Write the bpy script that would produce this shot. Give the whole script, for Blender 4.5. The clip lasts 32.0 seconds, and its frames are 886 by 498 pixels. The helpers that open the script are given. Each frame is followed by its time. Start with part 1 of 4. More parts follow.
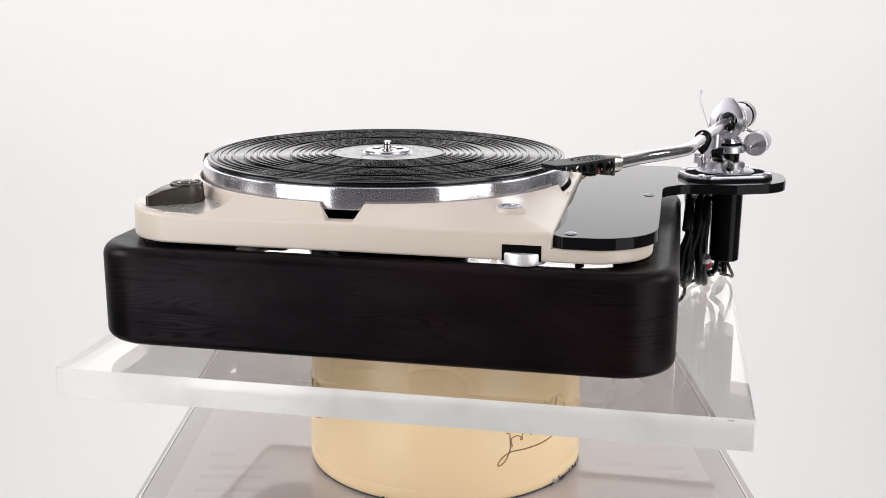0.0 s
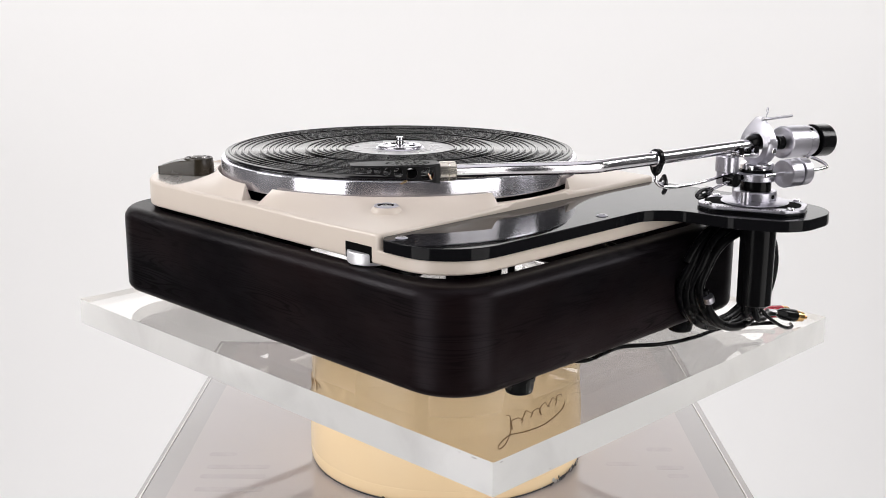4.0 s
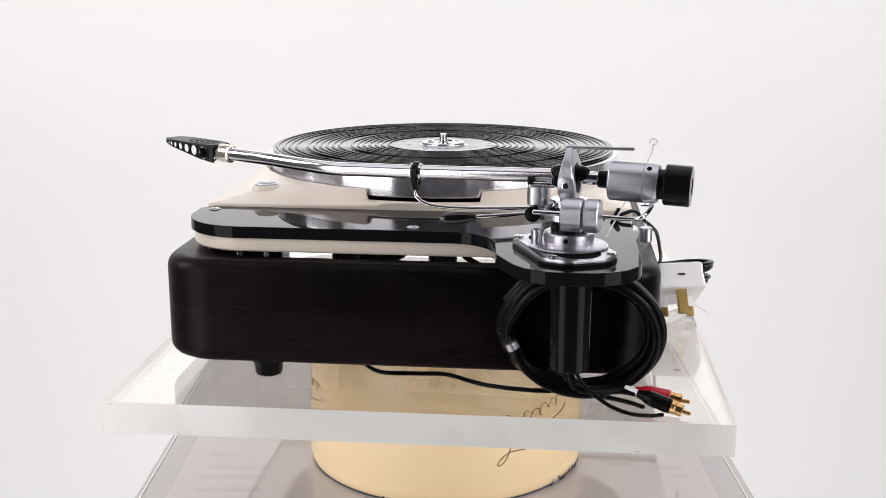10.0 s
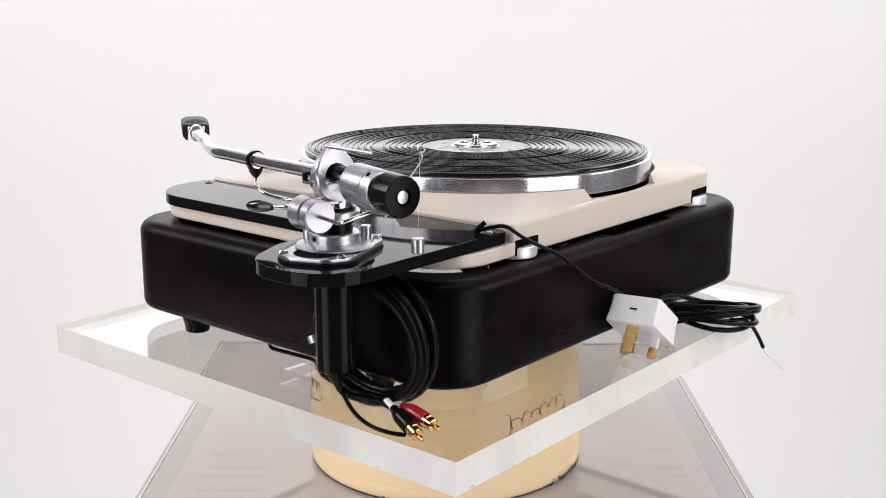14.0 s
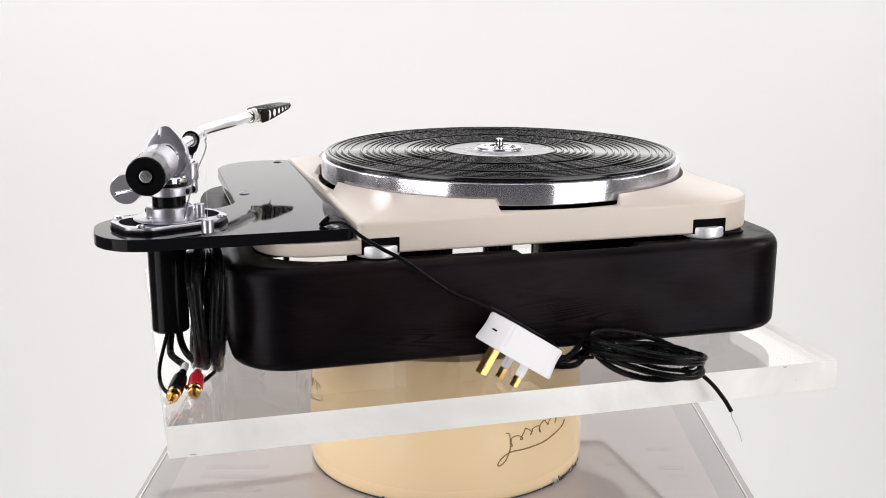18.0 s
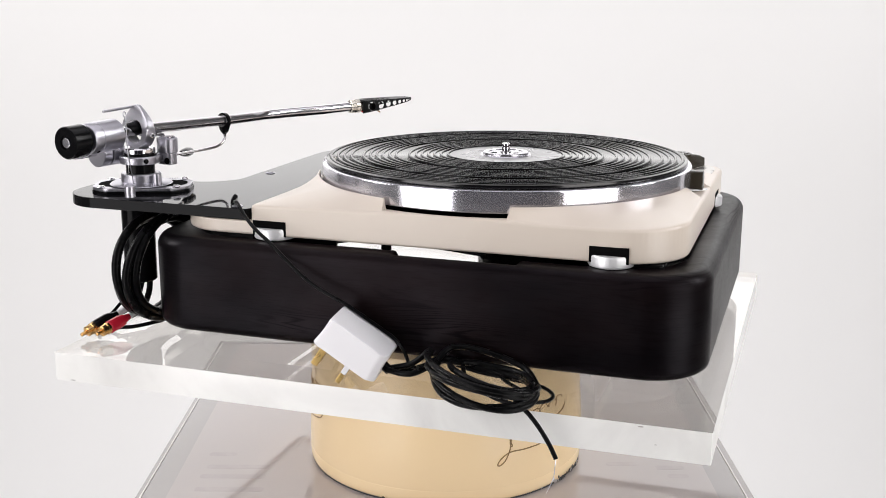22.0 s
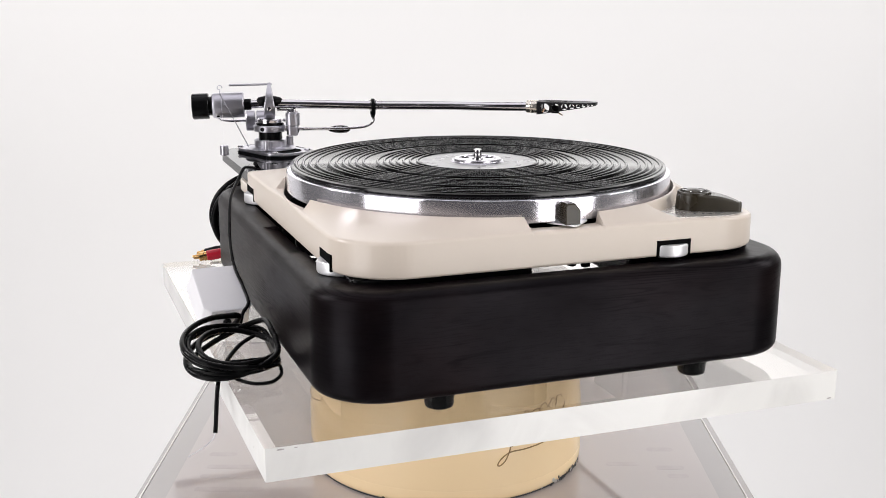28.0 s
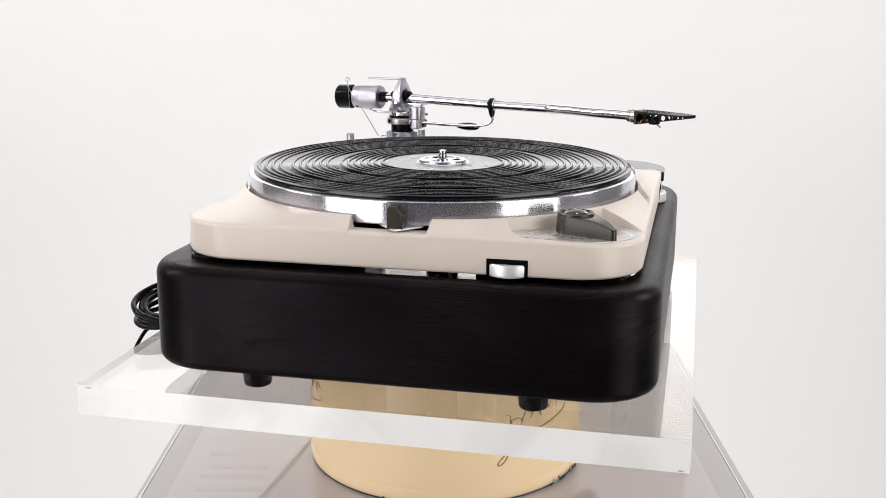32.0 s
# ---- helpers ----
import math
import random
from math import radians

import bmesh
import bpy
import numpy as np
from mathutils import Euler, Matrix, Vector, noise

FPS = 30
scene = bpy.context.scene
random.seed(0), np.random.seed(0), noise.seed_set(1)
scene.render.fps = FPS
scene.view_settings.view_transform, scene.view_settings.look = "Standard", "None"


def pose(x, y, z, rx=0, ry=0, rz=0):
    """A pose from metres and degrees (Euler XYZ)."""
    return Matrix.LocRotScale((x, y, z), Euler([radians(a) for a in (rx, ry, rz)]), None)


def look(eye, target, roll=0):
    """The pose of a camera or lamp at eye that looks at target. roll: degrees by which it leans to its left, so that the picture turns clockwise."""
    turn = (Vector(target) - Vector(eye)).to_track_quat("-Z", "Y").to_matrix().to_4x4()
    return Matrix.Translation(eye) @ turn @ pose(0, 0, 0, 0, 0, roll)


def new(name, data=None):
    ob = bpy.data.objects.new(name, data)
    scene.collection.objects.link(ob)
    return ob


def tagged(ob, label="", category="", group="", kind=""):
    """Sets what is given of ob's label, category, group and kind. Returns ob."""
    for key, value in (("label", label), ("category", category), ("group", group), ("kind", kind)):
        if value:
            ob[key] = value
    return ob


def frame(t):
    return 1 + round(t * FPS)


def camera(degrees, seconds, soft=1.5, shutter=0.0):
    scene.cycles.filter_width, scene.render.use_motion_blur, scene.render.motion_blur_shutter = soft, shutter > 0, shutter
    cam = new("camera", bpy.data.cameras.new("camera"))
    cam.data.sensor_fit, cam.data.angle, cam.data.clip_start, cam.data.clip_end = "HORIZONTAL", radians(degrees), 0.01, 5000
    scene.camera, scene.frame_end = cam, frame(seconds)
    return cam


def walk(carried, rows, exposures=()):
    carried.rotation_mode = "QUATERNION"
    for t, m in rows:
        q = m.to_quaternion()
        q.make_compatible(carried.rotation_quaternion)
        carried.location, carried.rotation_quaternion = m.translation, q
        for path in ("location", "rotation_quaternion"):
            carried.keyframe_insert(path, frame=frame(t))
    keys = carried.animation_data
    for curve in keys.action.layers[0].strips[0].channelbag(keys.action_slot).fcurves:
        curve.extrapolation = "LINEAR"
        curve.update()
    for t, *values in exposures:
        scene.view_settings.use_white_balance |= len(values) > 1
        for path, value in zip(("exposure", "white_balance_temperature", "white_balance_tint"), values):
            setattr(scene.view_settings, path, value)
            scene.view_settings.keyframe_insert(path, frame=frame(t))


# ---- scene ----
# Heights are in metres over the floor; the record deck turns on a stand round the z axis.
TOP = 1.02            # upper face of the clear slab
LEAN = -11.4          # the deck's turn at the start, degrees
cam = camera(42.82, 32.0, soft=0.9)
EYE = (0.0, -0.95, TOP + 0.2789)
VIEW = look(EYE, (-0.00291, 0.0222, TOP + 0.0477), 0.18)
walk(cam, [(0, VIEW), (32, VIEW)])


def turn_at(t):
    """The deck's angle round the stand's axis at t seconds, in degrees."""
    return LEAN - 0.14 - 8.2461 * t - 0.017943 * t ** 2 + 0.0002506 * t ** 3 + 0.0000027 * t ** 4


# ---- light ----
world = bpy.data.worlds.new("studio_air")
scene.world = world
world.use_nodes = True
world.node_tree.nodes["Background"].inputs[0].default_value = (1.0, 0.99, 0.985, 1)
world.node_tree.nodes["Background"].inputs[1].default_value = 0.3


def lamp_panel(eye, target, w, h, power, tint=(1, 1, 1)):
    lamp = bpy.data.lights.new("area_lamp", "AREA")
    lamp.shape, lamp.size, lamp.size_y = "RECTANGLE", w, h
    lamp.energy, lamp.color = power, tint
    ob = new("area_lamp", lamp)
    ob.matrix_world = look(eye, target)
    return ob


# two front softboxes, known from the bright bands on the platter rim
lamp_panel((-1.26, -1.14, TOP + 0.25), (0, 0, TOP + 0.05), 1.0, 2.2, 20, (1.0, 0.975, 0.975))
lamp_panel((1.26, -1.14, TOP + 0.25), (0, 0, TOP + 0.05), 1.0, 2.2, 19, (1.0, 0.975, 0.955))
# unseen rear lamp, added above the view and aimed forward
lamp_panel((0, 1.65, 1.76), (0, 0, 1.70), 2.6, 0.85, 6.0, (1.0, 0.99, 0.985))
# overhead softbox, inferred from the cooler tint of upward faces
lamp_panel((-0.1, 0.1, TOP + 1.5), (-0.1, 0.1, TOP), 2.0, 1.6, 8.9, (0.965, 0.94, 1.0))
# two unseen lamps added at the sides to brighten the backdrop
lamp_panel((-1.9, 0.1, 2.2), (-0.1, 1.8, 1.35), 0.9, 0.9, 24, (1.0, 0.978, 0.972))
lamp_panel((1.9, 0.1, 2.2), (0.1, 1.8, 1.35), 0.9, 0.9, 21, (1.0, 0.983, 0.99))
scene.view_settings.exposure = 0.13

# ---- materials ----


def mat(name, color, rough=0.5, metal=0.0, var=0.06, scale=40.0, bump=0.0, bscale=200.0, stretch=(1, 1, 1), coat=0.0, ior=1.5, rvar=0.0, spec=0.5, tint=1.0):
    m = bpy.data.materials.new(name)
    m.use_nodes = True
    nt = m.node_tree
    b = nt.nodes["Principled BSDF"]
    b.inputs["Roughness"].default_value = rough
    b.inputs["Metallic"].default_value = metal
    b.inputs["IOR"].default_value = ior
    b.inputs["Coat Weight"].default_value = coat
    b.inputs["Coat Roughness"].default_value = 0.06
    b.inputs["Specular IOR Level"].default_value = spec
    b.inputs["Specular Tint"].default_value = (tint, tint, tint, 1)
    tc = nt.nodes.new("ShaderNodeTexCoord")
    mp = nt.nodes.new("ShaderNodeMapping")
    mp.inputs["Scale"].default_value = stretch
    nt.links.new(tc.outputs["Object"], mp.inputs["Vector"])
    n1 = nt.nodes.new("ShaderNodeTexNoise")
    n1.inputs["Scale"].default_value, n1.inputs["Detail"].default_value = scale, 6
    nt.links.new(mp.outputs[0], n1.inputs["Vector"])
    mix = nt.nodes.new("ShaderNodeMix")
    mix.data_type = "RGBA"
    dark = [c * (1 - var) for c in color]
    light = [min(1, c * (1 + var)) for c in color]
    mix.inputs["A"].default_value = (*dark, 1)
    mix.inputs["B"].default_value = (*light, 1)
    nt.links.new(n1.outputs["Fac"], mix.inputs["Factor"])
    nt.links.new(mix.outputs["Result"], b.inputs["Base Color"])
    n2 = nt.nodes.new("ShaderNodeTexNoise")
    n2.inputs["Scale"].default_value, n2.inputs["Detail"].default_value = bscale, 5
    nt.links.new(mp.outputs[0], n2.inputs["Vector"])
    if rvar:
        mr = nt.nodes.new("ShaderNodeMapRange")
        mr.inputs["To Min"].default_value, mr.inputs["To Max"].default_value = max(0.01, rough - rvar), rough + rvar
        nt.links.new(n1.outputs["Fac"], mr.inputs["Value"])
        nt.links.new(mr.outputs[0], b.inputs["Roughness"])
    if bump:
        bp = nt.nodes.new("ShaderNodeBump")
        bp.inputs["Strength"].default_value, bp.inputs["Distance"].default_value = bump, 0.001
        nt.links.new(n2.outputs["Fac"], bp.inputs["Height"])
        nt.links.new(bp.outputs[0], b.inputs["Normal"])
    return m


M_WALL = mat("white_plaster", (0.86, 0.855, 0.85), 0.7, var=0.015, scale=1.5, bump=0.05, bscale=60)
# tones of the added, unseen walls, chosen for what the deck mirrors
M_GREY = mat("unseen_grey_wall", (0.14, 0.138, 0.14), 0.7, var=0.05, scale=2)
M_DUSK = mat("unseen_dark_wall", (0.06, 0.056, 0.072), 0.8, var=0.05, scale=2)
M_CREAM = mat("cream_enamel", (0.665, 0.585, 0.51), 0.33, var=0.03, scale=25, bump=0.03, bscale=350, coat=0.15, rvar=0.06)
M_ALU = mat("turned_aluminium", (0.83, 0.82, 0.89), 0.19, 0.92, var=0.15, scale=110, stretch=(1, 1, 0.05))
bs = M_ALU.node_tree.nodes["Principled BSDF"]
tg = M_ALU.node_tree.nodes.new("ShaderNodeTangent")
tg.direction_type, tg.axis = "RADIAL", "Z"
bs.inputs["Anisotropic"].default_value, bs.inputs["Anisotropic Rotation"].default_value = 0.95, 0.25
M_ALU.node_tree.links.new(tg.outputs[0], bs.inputs["Tangent"])
M_SATIN = mat("satin_aluminium", (0.525, 0.515, 0.565), 0.34, 1.0, var=0.05, scale=80, rvar=0.06, bump=0.04, bscale=700)
M_HUB = mat("brushed_steel", (0.54, 0.53, 0.57), 0.24, 0.9, var=0.04, scale=60, rvar=0.04)
M_TUBE = mat("polished_tube", (0.68, 0.665, 0.69), 0.15, 1.0, var=0.02, scale=40, rvar=0.02)
M_CHROME = mat("chrome", (0.74, 0.73, 0.75), 0.06, 1.0, var=0.02, scale=40, rvar=0.02)
M_RUBBER = mat("black_rubber", (0.0035, 0.0035, 0.004), 0.13, var=0.3, scale=60, ior=1.62, rvar=0.04, tint=0.95)
# copy of the mat's rubber with its sheen dimmed, so ribs look shaded
M_RIB = mat("dimmed_black_rubber", (0.0035, 0.0035, 0.004), 0.14, var=0.3, scale=60, rvar=0.03, tint=0.42)
M_SHELL = mat("dull_black_magnesium", (0.005, 0.005, 0.0055), 0.42, var=0.3, scale=80, rvar=0.05, spec=0.2)
M_BLACKACR = mat("black_acrylic", (0.006, 0.006, 0.007), 0.035, var=0.2, scale=15, ior=1.55, rvar=0.015, tint=0.95, spec=0.07)
M_BLACK = mat("black_anodised", (0.0045, 0.0045, 0.005), 0.17, var=0.2, scale=80, rvar=0.05, bump=0.02, bscale=600, tint=0.13)
# near-black colour painted in for the shade inside holes, slots and recesses
M_SHADE = mat("hollow_shade", (0.003, 0.003, 0.0032), 0.9, var=0.3, scale=60, spec=0.05)
M_CABLE = mat("black_cable_sheath", (0.003, 0.003, 0.0034), 0.28, var=0.3, scale=90, rvar=0.05, bump=0.05, bscale=500, tint=0.12)
M_BROWN = mat("brown_bakelite", (0.03, 0.024, 0.015), 0.26, var=0.2, scale=50, rvar=0.06, tint=1.0)
M_DRUM = mat("buff_enamel", (0.95, 0.74, 0.455), 0.25, var=0.03, scale=12, bump=0.03, bscale=60, coat=0.2, rvar=0.05)
M_NICKEL = mat("warm_nickel", (0.74, 0.70, 0.62), 0.24, 0.9, var=0.06, scale=120, rvar=0.05)
M_GOLD = mat("gold_plate", (0.76, 0.47, 0.19), 0.2, 1.0, var=0.1, scale=200, rvar=0.05)
M_BRASS = mat("dull_brass", (0.66, 0.45, 0.17), 0.3, 1.0, var=0.2, scale=200, rvar=0.1)
M_RED = mat("red_plastic", (0.45, 0.012, 0.03), 0.25, var=0.1, scale=90)
M_WHITE = mat("white_plastic", (0.87, 0.86, 0.89), 0.3, var=0.02, scale=50, bump=0.03, bscale=300, rvar=0.05)
M_LABEL = mat("satin_grey_disc", (0.26, 0.26, 0.268), 0.28, var=0.08, scale=60, rvar=0.04, tint=1.0)
M_SCUFF = mat("grey_scuff", (0.36, 0.34, 0.33), 0.5, var=0.3, scale=300)
M_INK = mat("brown_ink", (0.26, 0.155, 0.055), 0.4, var=0.2, scale=150)
M_DARK = mat("dark_chipped_steel", (0.03, 0.032, 0.035), 0.5, var=0.5, scale=120, bump=0.2)
M_BAND = mat("grey_acrylic_band", (0.405, 0.385, 0.38), 0.1, var=0.05, scale=8, rvar=0.02)
M_PRINT = mat("grey_print", (0.45, 0.406, 0.404), 0.12, var=0.1, scale=80)
M_PLATE = mat("etched_plate", (0.55, 0.53, 0.5), 0.28, 0.6, var=0.15, scale=60, rvar=0.06)
M_STAND = mat("smoky_acrylic", (0.475, 0.43, 0.425), 0.05, var=0.06, scale=5, rvar=0.02)
M_EDGE = mat("polished_acrylic_edge", (0.78, 0.76, 0.75), 0.08, var=0.05, scale=30)


def clear(name, color, rough=0.0, ior=1.49):
    m = bpy.data.materials.new(name)
    m.use_nodes = True
    b = m.node_tree.nodes["Principled BSDF"]
    b.inputs["Base Color"].default_value = (*color, 1)
    b.inputs["Roughness"].default_value = rough
    b.inputs["IOR"].default_value = ior
    b.inputs["Transmission Weight"].default_value = 1.0
    return m


M_CLEAR = clear("clear_acrylic", (0.80, 0.78, 0.755))
# cloudy white colour stands in for light reflected inside the clear edges
M_PIPED_EDGE = clear("painted_light_edge", (0.95, 0.94, 0.92), 0.12)
b = M_PIPED_EDGE.node_tree.nodes["Principled BSDF"]
b.inputs["Transmission Weight"].default_value = 0.17
tc = M_PIPED_EDGE.node_tree.nodes.new("ShaderNodeTexCoord")
nz = M_PIPED_EDGE.node_tree.nodes.new("ShaderNodeTexNoise")
nz.inputs["Scale"].default_value, nz.inputs["Detail"].default_value = 11, 5
nz.inputs["Distortion"].default_value = 1.2
mx = M_PIPED_EDGE.node_tree.nodes.new("ShaderNodeMix")
mx.data_type = "RGBA"
mx.inputs["A"].default_value, mx.inputs["B"].default_value = (0.86, 0.85, 0.835, 1), (1.0, 0.995, 0.975, 1)
M_PIPED_EDGE.node_tree.links.new(tc.outputs["Object"], nz.inputs["Vector"])
rg = M_PIPED_EDGE.node_tree.nodes.new("ShaderNodeMapRange")
rg.inputs["From Min"].default_value, rg.inputs["From Max"].default_value = 0.3, 0.56
M_PIPED_EDGE.node_tree.links.new(nz.outputs["Fac"], rg.inputs["Value"])
M_PIPED_EDGE.node_tree.links.new(rg.outputs[0], mx.inputs["Factor"])
M_PIPED_EDGE.node_tree.links.new(mx.outputs["Result"], b.inputs["Base Color"])
# two of the slab's edges are clearer than the others, with less painted white
M_PIPED_CLEARER = M_PIPED_EDGE.copy()
M_PIPED_CLEARER.name = "clearer_painted_light_edge"
M_PIPED_CLEARER.node_tree.nodes["Principled BSDF"].inputs["Transmission Weight"].default_value = 0.36
M_LENS = clear("clear_glass", (0.95, 0.97, 0.96))

M_FOOT = mat("bright_satin_aluminium", (0.86, 0.86, 0.88), 0.45, 0.6, var=0.03, scale=90, rvar=0.06, bump=0.03, bscale=600)


def oak():
    """Black-stained oak: open pores along the grain and wide figure, seen mostly in the gloss."""
    m = bpy.data.materials.new("ebonised_oak")
    m.use_nodes = True
    nt = m.node_tree
    N, L = nt.nodes, nt.links
    b = N["Principled BSDF"]
    b.inputs["Specular IOR Level"].default_value = 0.2
    b.inputs["Specular Tint"].default_value = (0.95, 0.88, 1.0, 1)
    tc = N.new("ShaderNodeTexCoord")

    def noise(stretch, scale, detail):
        mp = N.new("ShaderNodeMapping")
        mp.inputs["Scale"].default_value = stretch
        L.new(tc.outputs["Object"], mp.inputs["Vector"])
        n = N.new("ShaderNodeTexNoise")
        n.inputs["Scale"].default_value, n.inputs["Detail"].default_value = scale, detail
        L.new(mp.outputs[0], n.inputs["Vector"])
        return n.outputs["Fac"]

    def calc(op, a, c):
        n = N.new("ShaderNodeMath")
        n.operation = op
        for k, v in enumerate((a, c)):
            if isinstance(v, float):
                n.inputs[k].default_value = v
            else:
                L.new(v, n.inputs[k])
        return n.outputs[0]

    def spread(v, a0, a1, b0, b1):
        n = N.new("ShaderNodeMapRange")
        n.inputs["From Min"].default_value, n.inputs["From Max"].default_value = a0, a1
        n.inputs["To Min"].default_value, n.inputs["To Max"].default_value = b0, b1
        L.new(v, n.inputs["Value"])
        return n.outputs[0]

    # growth rings show faintly and in places; fine pores follow them
    wide = noise((1, 1, 11.0), 2.6, 2)
    wave = calc("ADD", calc("MULTIPLY", wide, 230.0), calc("MULTIPLY", noise((1, 1, 12), 30.0, 3), 7.0))
    figured = spread(noise((1, 1, 3.4), 9.0, 3), 0.5, 0.7, 0.0, 1.0)
    rings = calc("MULTIPLY", spread(calc("SINE", wave, 0.0), 0.2, 1.0, 0.0, 1.0), figured)
    pores = noise((1, 1, 14), 60.0, 5)
    open_pores = spread(pores, 0.36, 0.5, 0.0, 1.0)
    # broad patches where the colour turns browner
    patch = noise((1, 1, 1.6), 7.0, 3)
    browner = spread(patch, 0.48, 0.68, 0.0, 1.0)
    gloss = calc("MULTIPLY", calc("SUBTRACT", 1.0, calc("MULTIPLY", rings, 0.55)), calc("ADD", 0.78, calc("MULTIPLY", open_pores, 0.22)))
    L.new(calc("MULTIPLY", gloss, spread(noise((1, 1, 2.2), 11.0, 3), 0.3, 0.7, 0.05, 0.125)), b.inputs["Specular IOR Level"])
    bp = N.new("ShaderNodeBump")
    bp.inputs["Strength"].default_value, bp.inputs["Distance"].default_value = 0.09, 0.001
    L.new(calc("SUBTRACT", calc("MULTIPLY", open_pores, 0.5), calc("MULTIPLY", rings, 0.5)), bp.inputs["Height"])
    L.new(bp.outputs[0], b.inputs["Normal"])
    mix = N.new("ShaderNodeMix")
    mix.data_type = "RGBA"
    mix.inputs["A"].default_value = (0.0020, 0.0016, 0.0022, 1)
    mix.inputs["B"].default_value = (0.0088, 0.0048, 0.0050, 1)
    L.new(calc("MULTIPLY", calc("ADD", 0.08, calc("MULTIPLY", browner, 0.75)), calc("SUBTRACT", 1.0, calc("MULTIPLY", rings, 0.8))), mix.inputs["Factor"])
    L.new(mix.outputs["Result"], b.inputs["Base Color"])
    L.new(calc("ADD", calc("ADD", calc("MULTIPLY", pores, 0.2), calc("MULTIPLY", patch, 0.16)), 0.17), b.inputs["Roughness"])
    return m


M_OAK = oak()

# ---- building blocks ----
ORG = {}
MOVERS = []


def thing(name, origin, label, category, moving=True, group=""):
    """An Empty at the base of a thing; its parts are written in the deck's or the room's own axes."""
    ob = new(name)
    ob.empty_display_size = 0.02
    ORG[ob] = Vector(origin)
    tagged(ob, label, category, group)
    if moving:
        MOVERS.append(ob)
        ob.matrix_world = Matrix.Rotation(radians(turn_at(0)), 4, "Z") @ Matrix.Translation(Vector(origin) + Vector((0, 0, TOP)))
    else:
        ob.location = origin
    return ob


def part(name, bm, material, parent, label="", smooth=40, weigh=True):
    me = bpy.data.meshes.new(name)
    o = ORG[parent]
    bmesh.ops.translate(bm, verts=bm.verts[:], vec=-o)
    bmesh.ops.recalc_face_normals(bm, faces=bm.faces[:])
    for f in bm.faces:
        f.smooth = True
    lim = radians(smooth)
    for e in bm.edges:
        if len(e.link_faces) == 2 and e.calc_face_angle(0) > lim:
            e.smooth = False
    bm.to_mesh(me)
    bm.free()
    me.materials.append(material)
    ob = new(name, me)
    ob.parent = parent
    ORG[ob] = o
    if weigh:
        ob.modifiers.new("even_shading", "WEIGHTED_NORMAL").keep_sharp = True
    if label:
        tagged(ob, label)
    return ob


def lathe(prof, at=(0, 0, 0), axis=(0, 0, 1), segs=48):
    """Turns (radius, height) pairs round an axis; closes the ends where the radius is not nought."""
    bm = bmesh.new()
    rot = Vector((0, 0, 1)).rotation_difference(Vector(axis).normalized()).to_matrix()
    at = Vector(at)
    rings = []
    for r, h in prof:
        if r < 1e-7:
            rings.append([bm.verts.new(at + rot @ Vector((0, 0, h)))])
        else:
            rings.append([bm.verts.new(at + rot @ Vector((r * math.cos(2 * math.pi * i / segs), r * math.sin(2 * math.pi * i / segs), h))) for i in range(segs)])
    for a, b in zip(rings, rings[1:]):
        for i in range(segs):
            j = (i + 1) % segs
            if len(a) == 1 and len(b) > 1:
                bm.faces.new((a[0], b[i], b[j]))
            elif len(b) == 1 and len(a) > 1:
                bm.faces.new((a[i], a[j], b[0]))
            elif len(a) > 1:
                bm.faces.new((a[i], a[j], b[j], b[i]))
    for ring in (rings[0], rings[-1]):
        if len(ring) > 2:
            bm.faces.new(ring)
    return bm


def rod(p, q, r, r2=None, bev=0.0006, segs=24):
    """A round bar from p to q with softened ends."""
    p, q = Vector(p), Vector(q)
    n = (q - p).length
    r2 = r if r2 is None else r2
    b = min(bev, n * 0.3, r * 0.5)
    prof = [(0, 0), (r - b, 0), (r - b * 0.3, b * 0.3), (r, b), (r2, n - b), (r2 - b * 0.3, n - b * 0.3), (r2 - b, n), (0, n)]
    return lathe(prof, p, q - p, segs)


def join(*bms):
    out = bmesh.new()
    for b in bms:
        me = bpy.data.meshes.new("tmp")
        b.to_mesh(me)
        b.free()
        out.from_mesh(me)
        bpy.data.meshes.remove(me)
    return out


def curve_pts(pts, n=8, closed=False):
    """A smooth line through the points."""
    P = [Vector(p) for p in pts]
    out = []
    m = len(P)
    for i in range(m if closed else m - 1):
        a = P[(i - 1) % m] if closed or i > 0 else P[0] * 2 - P[1]
        b, c = P[i], P[(i + 1) % m]
        d = P[(i + 2) % m] if closed or i + 2 < m else P[-1] * 2 - P[-2]
        for k in range(n):
            t = k / n
            out.append(0.5 * (2 * b + (c - a) * t + (2 * a - 5 * b + 4 * c - d) * t * t + (3 * b - a - 3 * c + d) * t ** 3))
    if not closed:
        out.append(P[-1])
    return out


